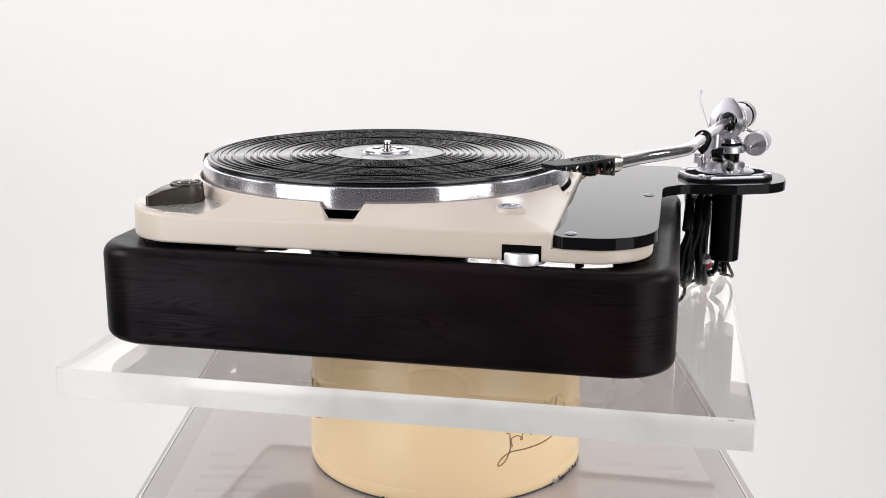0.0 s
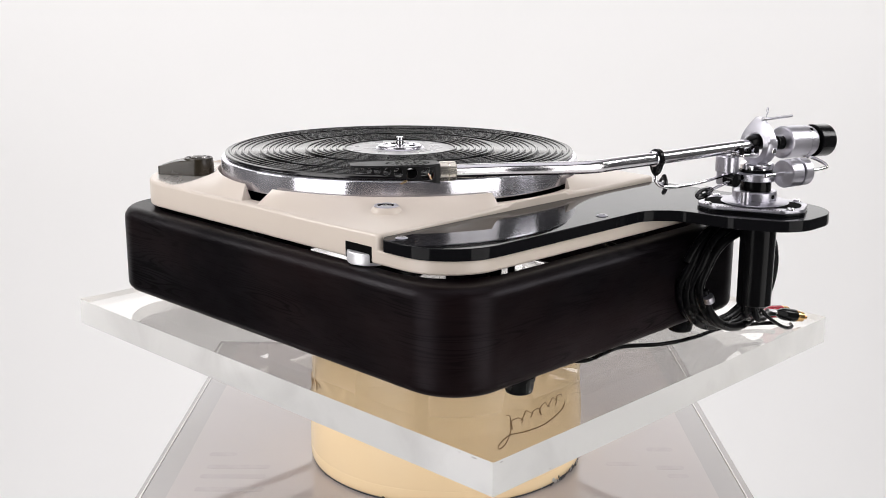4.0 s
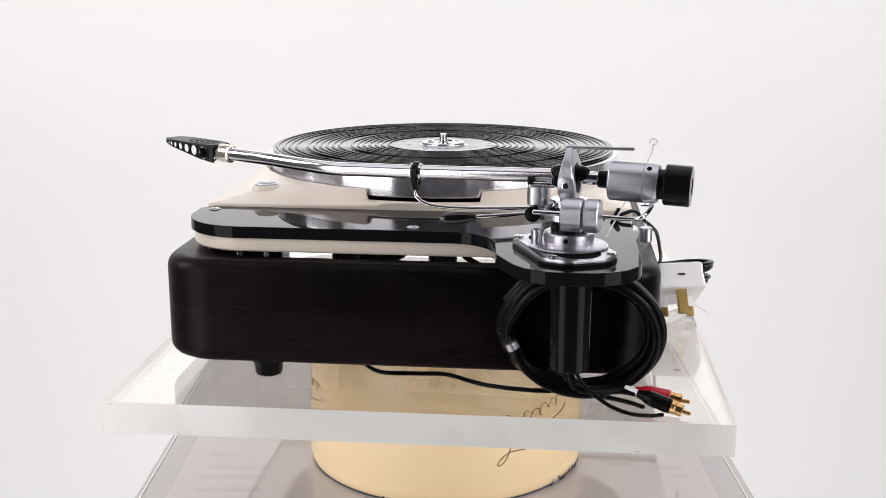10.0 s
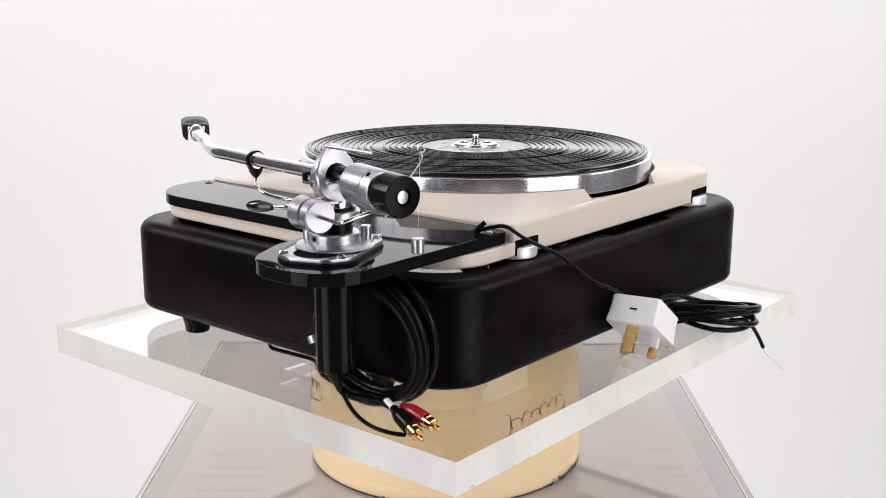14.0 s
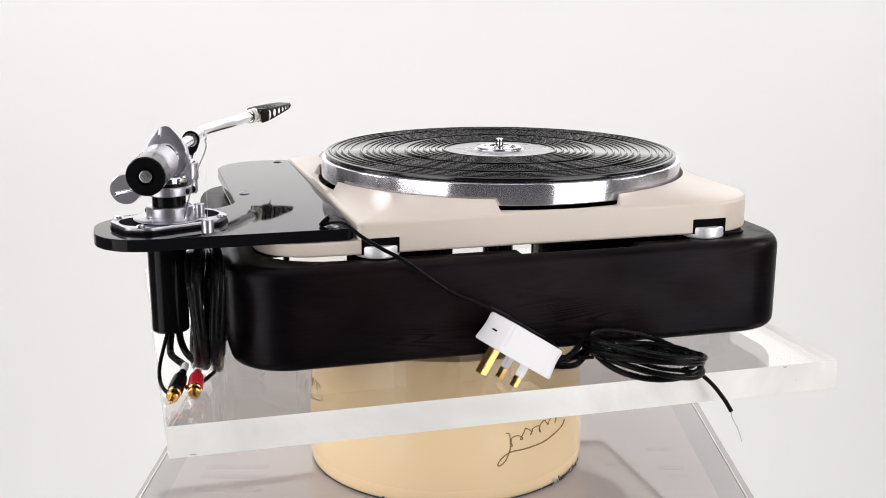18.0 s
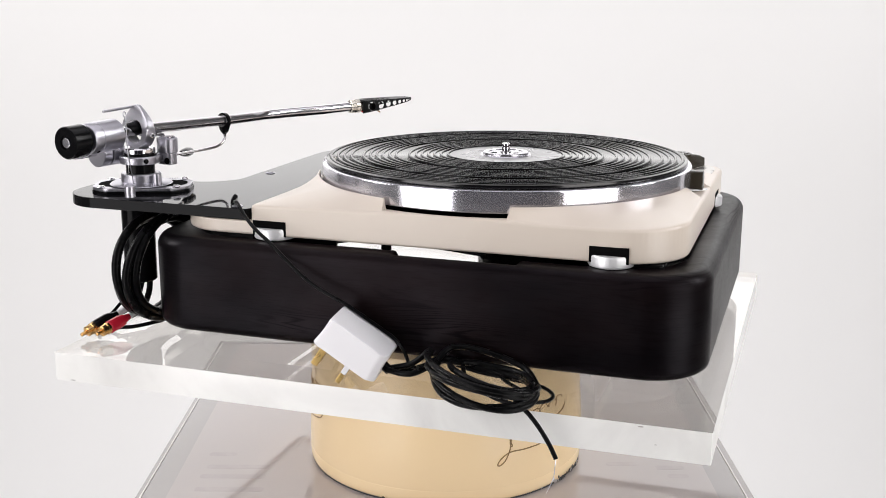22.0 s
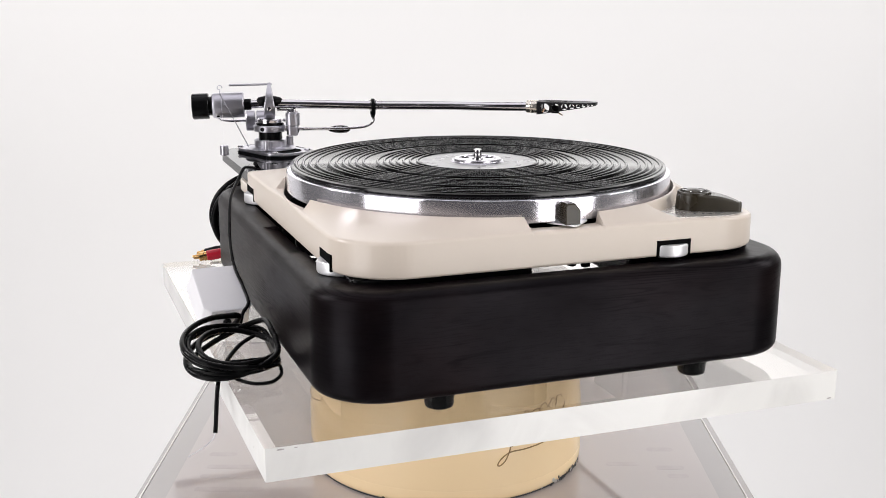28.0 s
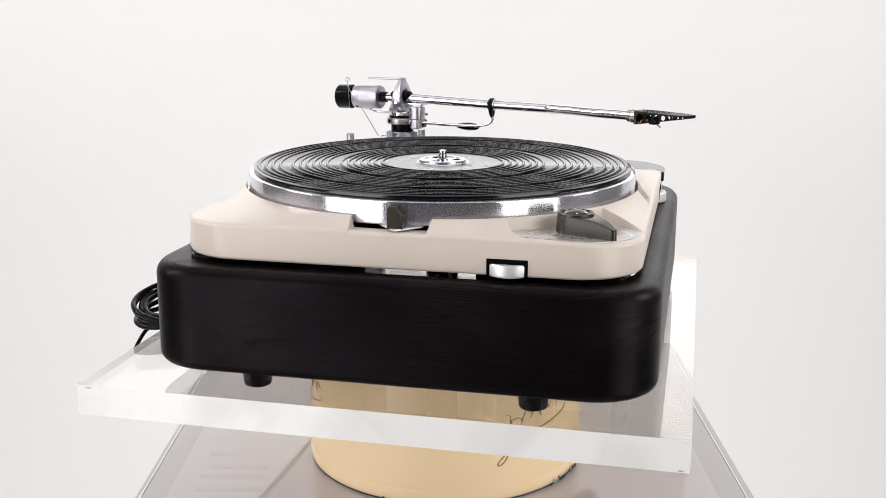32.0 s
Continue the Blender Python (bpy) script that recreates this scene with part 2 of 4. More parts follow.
def sweep(pts, r, segs=10, closed=False, radii=None):
    """A tube along a line of points."""
    bm = bmesh.new()
    P = [Vector(p) for p in pts]
    m = len(P)
    t0 = (P[1] - P[0]).normalized()
    nrm = t0.orthogonal().normalized()
    rings = []
    for i in range(m):
        if closed:
            t = (P[(i + 1) % m] - P[i - 1]).normalized()
        else:
            t = (P[min(i + 1, m - 1)] - P[max(i - 1, 0)]).normalized()
        nrm = (nrm - t * nrm.dot(t)).normalized()
        bn = t.cross(nrm)
        rr = radii[i] if radii else r
        rings.append([bm.verts.new(P[i] + (nrm * math.cos(2 * math.pi * k / segs) + bn * math.sin(2 * math.pi * k / segs)) * rr) for k in range(segs)])
    for i in range(m if closed else m - 1):
        a, b = rings[i], rings[(i + 1) % m]
        for k in range(segs):
            bm.faces.new((a[k], a[(k + 1) % segs], b[(k + 1) % segs], b[k]))
    if not closed:
        bm.faces.new(rings[0])
        bm.faces.new(rings[-1])
    return bm


def fillet(corners, segs=8):
    """A closed outline from (x, y, radius) corners."""
    out = []
    n = len(corners)
    for i in range(n):
        p = Vector(corners[i][:2])
        r = corners[i][2]
        a = (Vector(corners[i - 1][:2]) - p)
        b = (Vector(corners[(i + 1) % n][:2]) - p)
        if r < 1e-6:
            out.append(p)
            continue
        a.normalize()
        b.normalize()
        ang = a.angle(b)
        d = r / math.tan(ang / 2)
        c = p + (a + b).normalized() * (r / math.sin(ang / 2))
        s, e = p + a * d - c, p + b * d - c
        turn = math.atan2(s.x * e.y - s.y * e.x, s.dot(e))
        for k in range(segs + 1):
            w = turn * k / segs
            out.append(c + Vector((s.x * math.cos(w) - s.y * math.sin(w), s.x * math.sin(w) + s.y * math.cos(w))))
    return out


def inset(line, d):
    out = []
    n = len(line)
    for i in range(n):
        a, p, b = line[i - 1], line[i], line[(i + 1) % n]
        u, w = (p - a), (b - p)
        if u.length < 1e-9:
            u = w
        if w.length < 1e-9:
            w = u
        u, w = u.normalized(), w.normalized()
        k = Vector((-(u.y + w.y), u.x + w.x))
        k.normalize()
        c = max(0.35, k.dot(Vector((-u.y, u.x))))
        out.append(p + k * (d / c))
    return out


def prism(line, z0, z1, top=0.001, bottom=0.001, steps=3, cap=True):
    """An upright slab with a counter-clockwise outline and rounded upper and lower edges."""
    bm = bmesh.new()
    rows = []
    for k in range(steps + 1):
        w = math.pi / 2 * k / steps
        if bottom > 0 or k == steps:
            rows.append((bottom * (1 - math.sin(w)), z0 + bottom * (1 - math.cos(w))))
    for k in range(steps + 1):
        w = math.pi / 2 * k / steps
        if top > 0 or k == 0:
            rows.append((top * (1 - math.cos(w)), z1 - top * (1 - math.sin(w))))
    rings = []
    for d, z in rows:
        ln = inset(line, d) if d > 1e-7 else line
        rings.append([bm.verts.new((p.x, p.y, z)) for p in ln])
    n = len(line)
    for a, b in zip(rings, rings[1:]):
        for i in range(n):
            j = (i + 1) % n
            bm.faces.new((a[i], a[j], b[j], b[i]))
    if cap:
        bm.faces.new(rings[0][::-1])
        bm.faces.new(rings[-1])
    return bm


def block(x0, x1, y0, y1, z0, z1, r=0.003, bev=0.001, m=None):
    bm = prism(fillet([(x0, y0, r), (x1, y0, r), (x1, y1, r), (x0, y1, r)], 5), z0, z1, bev, bev)
    if m is not None:
        bmesh.ops.transform(bm, matrix=m, verts=bm.verts[:])
    return bm


# ---- room ----
def plain(name, bm, material, label, category=""):
    me = bpy.data.meshes.new(name)
    bmesh.ops.recalc_face_normals(bm, faces=bm.faces[:])
    for f in bm.faces:
        f.smooth = True
    bm.to_mesh(me)
    bm.free()
    me.materials.append(material)
    return tagged(new(name, me), label, category, kind="structure")


def sheet(x0, x1, y0, y1, z0, z1):
    bm = bmesh.new()
    bmesh.ops.create_cube(bm, size=1, matrix=Matrix.LocRotScale(((x0 + x1) / 2, (y0 + y1) / 2, (z0 + z1) / 2), None, (x1 - x0, y1 - y0, z1 - z0)))
    return bm


def build_room():
    bm = bmesh.new()
    prof = [(-2.6, 0.0), (1.0, 0.0)] + [(1.0 + 0.8 * math.sin(a * math.pi / 20), 0.8 - 0.8 * math.cos(a * math.pi / 20)) for a in range(1, 11)] + [(1.8, 3.0)]
    back = [(y, z - 0.05) if z < 0.01 else (y + 0.05, z) for y, z in prof]
    rows = []
    for x in (-2.6, 2.6):
        rows.append(([bm.verts.new((x, y, z)) for y, z in prof], [bm.verts.new((x, y, z)) for y, z in back]))
    for a, b in ((rows[0][0], rows[1][0]), (rows[0][1], rows[1][1])):
        for i in range(len(prof) - 1):
            bm.faces.new((a[i], a[i + 1], b[i + 1], b[i]))
    plain("backdrop", bm, M_WALL, "seamless white studio backdrop curving up from the floor", "backdrop")
    # unseen walls and ceiling, added; their dark tones hold reflections down
    plain("wall_west", sheet(-2.75, -2.62, -2.7, 1.9, -0.05, 3.0), M_GREY, "unseen grey wall added to close the room", "wall")
    plain("wall_east", sheet(2.62, 2.75, -2.7, 1.9, -0.05, 3.0), M_GREY, "unseen grey wall added to close the room", "wall")
    plain("wall_south", sheet(-2.75, 2.75, -2.8, -2.7, -0.05, 3.0), M_DUSK, "unseen dark wall added behind the camera to darken reflections", "wall")
    plain("ceiling", sheet(-2.75, 2.75, -2.8, 1.95, 3.0, 3.1), M_GREY, "unseen grey ceiling added to close the room", "ceiling")


build_room()

# ---- stand, drum and slab ----
BASE = TOP - 0.1302          # upper face of the display box


def build_stand():
    st = thing("display_stand", (0, 0, 0), "tall smoky grey acrylic display box carrying a buff drum", "stand", False)
    w, t = 0.251, 0.0055
    part("top_panel", block(-0.2271, 0.2229, -w + t, w - t, BASE - 0.006, BASE, 0.0002, 0.00004), M_STAND, st, "smoky grey acrylic top panel")
    for s, edge, line, band in ((-1, -0.2515, -0.2477, -0.2271), (1, 0.2512, 0.2456, 0.2229)):
        part("edge_band", block(*sorted((line, band)), -w + t, w - t, BASE - 0.006, BASE, 0.0002, 0.00004), M_BAND, st, "greyer band along the panel's edge")
        part("side_panel", block(*sorted((edge, line)), -w, w, 0.0, BASE + 0.0005, 0.0005, 0.0004), M_BAND, st)
        part("edge_line", block(line - 0.0007, line + 0.0007, -w + t, w - t, BASE - 0.002, BASE + 0.0007, 0.0003, 0.0002), M_EDGE, st, "pale polished line inside the rim")
        part("front_panel" if s < 0 else "back_panel", block(-0.2477, 0.2456, *sorted((s * w, s * (w - t + 0.0003))), 0.0, BASE + 0.0004, 0.0008, 0.0004), M_BAND, st)
    # print too faint to read, as soft bars
    for x0, x1, y in ((-0.209, -0.1846, -0.019), (-0.2056, -0.151, -0.045), (-0.208, -0.152, -0.0645), (-0.207, -0.150, -0.0895), (-0.2, -0.16, -0.118), (0.1886, 0.2067, -0.06), (0.182, 0.206, -0.043), (0.18, 0.204, -0.004), (0.14, 0.168, -0.036)):
        part("faint_bar", block(x0, x1, y - 0.004, y + 0.004, BASE - 0.0002, BASE + 0.00006, 0.0035, 0.00002), M_PRINT, st, "faint printed bar")


DRUM = [(0, 0.0012), (0.1176, 0.0012), (0.119, 0.0022), (0.1198, 0.0045), (0.12, 0.008), (0.1199, 0.0125), (0.1196, 0.0129), (0.1199, 0.0134), (0.1199, 0.03), (0.1192, 0.042), (0.1182, 0.052), (0.1178, 0.062), (0.1177, 0.1017), (0.1168, 0.1047), (0.112, 0.1055), (0, 0.1055)]


def on_drum(az, z, r=0.0):
    """A point on the drum, by its angle from the front in degrees and its height under the slab's top."""
    a = radians(az)
    h = z + 0.1302
    if not r:
        for (r0, h0), (r1, h1) in zip(DRUM[7:], DRUM[8:13]):
            if h0 <= h <= h1:
                r = r0 + (r1 - r0) * (h - h0) / (h1 - h0) + 0.0001
    return Vector((r * math.sin(a), -r * math.cos(a), TOP + z))


def build_drum():
    z0, z1 = BASE, TOP - 0.0225
    h = z1 - z0
    dr = thing("turning_drum", (0, 0, z0), "buff enamelled round drum with brown script on the smoky stand", "drum", False)
    part("shell", lathe(DRUM, (0, 0, z0), segs=160), M_DRUM, dr)
    part("base_rim", lathe([(0, 0.0002), (0.1182, 0.0002), (0.1188, 0.0007), (0.1184, 0.0014), (0, 0.0014)], (0, 0, z0), segs=160), M_DARK, dr, "dark chipped steel rim")
    part("bearing_disc", lathe([(0, h - 0.0022), (0.095, h - 0.0022), (0.095, h - 0.0002), (0, h - 0.0002)], (0, 0, z0), segs=96), M_DARK, dr, "dark turning disc under the slab")
    # a slanting brown flourish with a looped underline, twice round the drum
    for off in (0.0, -118.0):
        pts = []
        for k in range(57):
            u = k / 56
            pts.append(on_drum(off + 24 + 30 * u + 0.9 * math.sin(u * 40) + 0.5 * math.sin(u * 93), -0.079 + 0.009 * u + 0.0042 * math.cos(u * 40) * (1 + 0.6 * (u < 0.12)) * (0.75 + 0.35 * math.sin(u * 23 + 1))))
        part("flourish", sweep(curve_pts(pts, 3), 0.00042, 6), M_INK, dr, "brown script flourish")
        line = [on_drum(off + a, z) for a, z in ((57, -0.077), (55, -0.081), (50, -0.084), (42, -0.0875), (33, -0.0885), (26, -0.0885), (22.5, -0.092), (20.5, -0.0966), (21.2, -0.0985), (23.6, -0.095), (25.6, -0.087), (26.5, -0.078))]
        part("underline", sweep(curve_pts(line, 6), 0.00055, 6), M_INK, dr, "brown looped underline")
    # chips round the foot
    rng = random.Random(3)
    for i in range(46):
        az = rng.gauss(56, 8) if i < 34 else rng.uniform(-60, 80)
        hz = abs(rng.gauss(0, 0.0018 if i < 34 else 0.0006)) + 0.0015
        rr = 0.1204 if hz > 0.004 else 0.1190 + 0.0004 * hz / 0.001
        c = on_drum(az, 0, rr)
        c.z = BASE + hz
        n = Vector((c.x, c.y, 0)).normalized()
        sz = rng.uniform(0.0006, 0.0022)
        part("chip", lathe([(0, 0), (sz, 0), (sz * 0.7, 0.0002), (0, 0.0003)], c, n + Vector((0, 0, rng.uniform(-0.3, 0.1))), 7), M_DARK if rng.random() < 0.65 else M_PLATE, dr, "chipped paint")
    return dr


def build_slab():
    sl = thing("acrylic_slab", (0, 0, -0.0222), "thick clear acrylic slab with polished edges, lying on the drum", "slab")
    ob = part("sheet", prism(fillet([(-0.2508, -0.2145, 0.0012), (0.25, -0.2115, 0.0012), (0.2468, 0.213, 0.0012), (-0.2488, 0.212, 0.0012)], 2), -0.0222, 0.0, 0.0, 0.0, 1), M_CLEAR, sl, smooth=25, weigh=False)
    ob.visible_shadow = False
    ob.data.materials.append(M_PIPED_EDGE)
    ob.data.materials.append(M_PIPED_CLEARER)
    for f in ob.data.polygons:
        if abs(f.normal.z) < 0.3:
            f.material_index = 2 if f.normal.y < -0.5 or f.normal.x > 0.5 else 1
    rng = random.Random(8)
    for i in range(13):
        side = rng.randrange(4)
        u = rng.choice((-1, 1)) * (1 - abs(rng.gauss(0, 0.16)))
        u = max(-0.985, min(0.985, u))
        z = -0.0222 + 0.0222 * rng.choice((0.06, 0.93, rng.random() * 0.9 + 0.05))
        w = (u + 1) / 2
        if side < 2:
            q, n = Vector((0.25 * u, -0.2146 + 0.003 * w if side == 0 else 0.2121 + 0.001 * w, z)), Vector((0, -1 if side == 0 else 1, 0))
        else:
            q, n = Vector((-0.2509 + 0.002 * w if side == 2 else 0.2501 - 0.0032 * w, 0.212 * u, z)), Vector((-1 if side == 2 else 1, 0, 0))
        sz = rng.uniform(0.00025, 0.0006)
        bm = lathe([(0, 0), (sz, 0), (sz * 0.8, 0.00015), (0, 0.0002)], q, n, 7)
        k = Vector((1, 1, 1)) - Vector((abs(n.x), abs(n.y), 1))
        for v in bm.verts:
            v.co = q + (v.co - q) * 1.0 + k * ((v.co - q).dot(k) * rng.uniform(1.0, 4.5))
        part("scuff", bm, M_SCUFF, sl, "small dark scuff on the edge")
    return sl


# ---- plinth ----
PX0, PX1, PY0, PY1, PZ0, PZ1 = -0.2372, 0.1972, -0.1905, 0.1685, 0.0122, 0.0862


def build_plinth():
    pl = thing("plinth", (-0.02, -0.011, 0.0), "ebonised oak plinth with rounded corners on small black feet", "plinth")
    outer = fillet([(PX0, PY0, 0.045), (PX1, PY0, 0.042), (PX1, PY1, 0.042), (PX0, PY1, 0.045)], 14)
    inner = fillet([(PX0 + 0.0225, PY0 + 0.0195, 0.052), (PX1 - 0.022, PY0 + 0.0195, 0.052), (PX1 - 0.022, PY1 - 0.021, 0.052), (PX0 + 0.0225, PY1 - 0.021, 0.052)], 14)
    # stations along the back rail, where its inner edge is planed away
    cuts = (-0.0105, -0.012, -0.06, -0.104, -0.1055)
    outer = [p for i, q in enumerate(outer) for p in ([q] + [Vector((x, PY1)) for x in cuts] if i + 1 < len(outer) and q.y > 0.15 and q.x > 0.1 and outer[i + 1].x < 0 else [q])]
    inner = [p for i, q in enumerate(inner) for p in ([q] + [Vector((x, PY1 - 0.021)) for x in cuts] if i + 1 < len(inner) and q.y > 0.14 and q.x > 0.1 and inner[i + 1].x < 0 else [q])]
    bm = bmesh.new()
    rows = []
    e, f = 0.007, 0.0105
    for k in range(6):
        w = math.pi / 2 * k / 5
        rows.append((outer, e * (1 - math.sin(w)), PZ0 + e * (1 - math.cos(w))))
    for k in range(9):
        w = math.pi / 2 * k / 8
        rows.append((outer, f * (1 - math.cos(w)), PZ1 - f * (1 - math.sin(w))))
    rows.append((inner, -0.002, PZ1))
    rows.append((inner, 0.0, PZ1 - 0.002))
    rows.append((inner, 0.0, PZ0 + 0.002))
    rows.append((inner, -0.002, PZ0))
    rings = []
    for ln, d, z in rows:
        ln = inset(ln, d) if abs(d) > 1e-7 else ln
        rings.append([bm.verts.new((p.x, p.y, z)) for p in ln])
    n = len(outer)
    for a, b in zip(rings, rings[1:] + rings[:1]):
        for i in range(n):
            bm.faces.new((a[i], a[(i + 1) % n], b[(i + 1) % n], b[i]))
    for v in bm.verts:
        if v.co.y > 0.14 and v.co.z > 0.08 and -0.1045 < v.co.x < -0.0115:
            v.co.z = min(v.co.z, PZ1 - (0.1625 - v.co.y) * 0.27)
    part("frame", bm, M_OAK, pl)
    for x, y in ((0.1825, -0.1115), (-0.218, -0.1095), (-0.218, 0.087), (0.1805, 0.0905)):
        part("foot", lathe([(0, 0.0), (0.0072, 0.0), (0.0094, 0.0012), (0.0101, 0.0035), (0.0104, 0.0085), (0.0114, 0.0098), (0.0116, PZ0 + 0.0005), (0, PZ0 + 0.0005)], (x, y, 0), segs=28), M_BLACK, pl, "small black rubber foot")
    return pl


# ---- record player ----
CX, CY = -0.0497, -0.0079     # spindle
LO, HI = 0.0895, 0.0998       # lower layer of the casting
EDGE = 0.1075                 # right edge of the raised deck
OUT = fillet([(-0.2173, -0.176, 0.046), (0.1775, -0.176, 0.044), (0.1775, 0.1505, 0.042), (-0.2173, 0.1505, 0.046)], 16)
DECK = fillet([(-0.2173, -0.176, 0.046), (EDGE + 0.003, -0.176, 0.004), (EDGE, 0.1505, 0.004), (-0.2173, 0.1505, 0.046)], 16)
KX, KY = -0.181, -0.136       # speed knob
NOTCHES = (("y", -1, -0.0535, -0.0335, 0.1112, 1.7), ("x", 1, -0.0508, 0.0357, 0.1146, 6.0), ("y", 1, -0.0934, 0.0007, 0.1146, 6.0), ("x", -1, -0.0345, 0.019, 0.1146, 6.0))


def smooth01(t):
    t = max(0.0, min(1.0, t))
    return t * t * (3 - 2 * t)


def dial_floor(x, y):
    """The gently tilted floor of the corner that holds the knob."""
    return 0.1124 - 0.042 * (x + 0.174) + 0.034 * (y + 0.134)


def deck_height(x, y, rim):
    """The upper face of the casting: it falls from the platter's lip to the outer edge, with a flat corner for the knob."""
    r = math.hypot(x - CX, y - CY)
    a = math.atan2(y - CY, x - CX)
    c, s_ = math.cos(a), math.sin(a)
    sides = ((max(0, c) ** 4, 0.1118), (max(0, -c) ** 4, 0.1150), (max(0, s_) ** 4, 0.1133), (max(0, -s_) ** 4, 0.1100))
    edge = sum(w * z for w, z in sides) / sum(w for w, z in sides)
    z = 0.1226 + (edge - 0.1226) * max(0.0, min(1.0, (r - 0.157) / max(0.004, rim - 0.159))) ** 0.85
    keep = max(smooth01((math.hypot(x + 0.178, y + 0.1315) - 0.0466) / 0.002), 1 - smooth01((r - 0.1575) / 0.0035))
    z = dial_floor(x, y) + (z - dial_floor(x, y)) * keep
    for ax, side, lo, hi, floor_z, steep in NOTCHES:
        u, w = (x - CX, y) if ax == "x" else (y - CY, x)
        if u * side > 0.1:
            z = min(z, floor_z + steep * max(0.0, lo - w, w - hi))
    return z


def build_chassis(rp):
    # lower layer, with its feet's cut-outs made as short wall pieces
    bm = prism(OUT, LO, HI, 0.0012, 0.002, 3)
    # raised deck round the platter
    n = len(DECK)

    def reach(a):
        dx, dy = math.cos(a), math.sin(a)
        best = 1.0
        for i in range(n):
            p, q = DECK[i], DECK[(i + 1) % n]
            ex, ey = q.x - p.x, q.y - p.y
            den = dx * ey - dy * ex
            if abs(den) < 1e-12:
                continue
            s = ((p.x - CX) * ey - (p.y - CY) * ex) / den
            k = ((p.x - CX) * dy - (p.y - CY) * dx) / den
            if s > 0 and -1e-6 <= k <= 1 + 1e-6:
                best = min(best, s)
        return best

    r0 = 0.156
    cols = []
    for i in range(1320):
        a = i * 2 * math.pi / 1320
        R = reach(a)
        dx, dy = math.cos(a), math.sin(a)
        e = min(0.003, (R - r0) * 0.35)
        col = [(r0, LO + 0.003)]
        for k in range(46):
            r = r0 + (R - e - r0) * (k / 45) ** 1.25
            col.append((r, deck_height(CX + r * dx, CY + r * dy, R) - (0.0006 if k == 0 else 0)))
        z = col[-1][1]
        for k in range(1, 5):
            w = math.pi / 2 * k / 4
            col.append((R - e + e * math.sin(w), z - e * 0.9 * (1 - math.cos(w))))
        col.append((R, HI - 0.001))
        cols.append([bm.verts.new((CX + r * dx, CY + r * dy, z)) for r, z in col])
    m = len(cols)
    for i in range(m):
        a, b = cols[i], cols[(i + 1) % m]
        for k in range(len(a) - 1):
            bm.faces.new((a[k], b[k], b[k + 1], a[k + 1]))
    ob = part("chassis", bm, M_CREAM, rp, "cream enamelled cast chassis", smooth=38)
    return ob


def build_player():
    rp = thing("record_player", (CX, CY, PZ1), "cream enamelled record player with black mat on the oak plinth", "record player")
    build_chassis(rp)
    # shade below the platter is put into this disc's near-black colour
    part("well_floor", lathe([(0, 0.1), (0.1555, 0.1), (0.1555, 0.1012), (0, 0.1012)], (CX, CY, 0), segs=96), M_SHADE, rp, "near-black disc under the platter, shade put into its colour")
    # platter, mat and spindle
    z0, z1 = 0.1168, 0.1338
    part("platter", lathe([(0.02, z0 + 0.002), (0.1505, z0 + 0.001), (0.1525, z0), (0.1535, z0 + 0.0012), (0.1535, z1 - 0.0022), (0.1529, z1 - 0.0008), (0.1515, z1 - 0.0002), (0.149, z1), (0.02, z1)], (CX, CY, 0), segs=160), M_ALU, rp, "polished aluminium platter rim")
    prof = [(0.0, z1), (0.1475, z1), (0.1497, z1 + 0.0006), (0.1502, z1 + 0.0016), (0.1496, z1 + 0.003), (0.1475, z1 + 0.0036)]
    lands = [0.1455, 0.140, 0.1348, 0.129, 0.119, 0.1135, 0.1082, 0.103, 0.0976, 0.092, 0.0808, 0.0754, 0.0705, 0.0652, 0.0598, 0.0545, 0.0487]
    zt = z1 + 0.0028
    prof += [(0.1468, zt), (0.0, zt)]
    rubber = part("mat", lathe(prof, (CX, CY, 0), segs=160), M_RUBBER, rp, "black ribbed rubber mat", smooth=50, weigh=False)
    for r in lands:
        ring = [(r + 0.00105, zt - 0.0002)] + [(r + 0.00095 * math.cos(math.pi * k / 8), zt + 0.0006 + 0.0008 * math.sin(math.pi * k / 8)) for k in range(9)] + [(r - 0.00105, zt - 0.0002)]
        bm = lathe(ring + [ring[0]], (CX, CY, 0), segs=160)
        bmesh.ops.delete(bm, geom=[f for f in bm.faces if len(f.verts) > 4], context="FACES_ONLY")
        bmesh.ops.remove_doubles(bm, verts=bm.verts[:], dist=1e-6)
        part("rib", bm, M_RIB, rubber, smooth=60, weigh=False)
    part("label", lathe([(0, zt - 0.0002), (0.0468, zt - 0.0002), (0.0468, zt + 0.0003), (0.0278, zt + 0.0003), (0.0272, zt + 0.0006), (0.0262, zt + 0.0006), (0.0256, zt + 0.0003), (0, zt + 0.0003)], (CX, CY, 0), segs=96), M_LABEL, rp, "smooth satin centre of the mat")
    part("hub", lathe([(0, zt), (0.0214, zt), (0.0216, zt + 0.0004), (0.0208, zt + 0.0012), (0.0192, zt + 0.0013), (0.0190, zt + 0.0026), (0.0184, zt + 0.0029), (0.0148, zt + 0.0029), (0.0143, zt + 0.0020), (0.0139, zt + 0.0020), (0.0137, zt + 0.0023), (0, zt + 0.0023)], (CX, CY, 0), segs=64), M_HUB, rp, "polished steel hub", smooth=20)
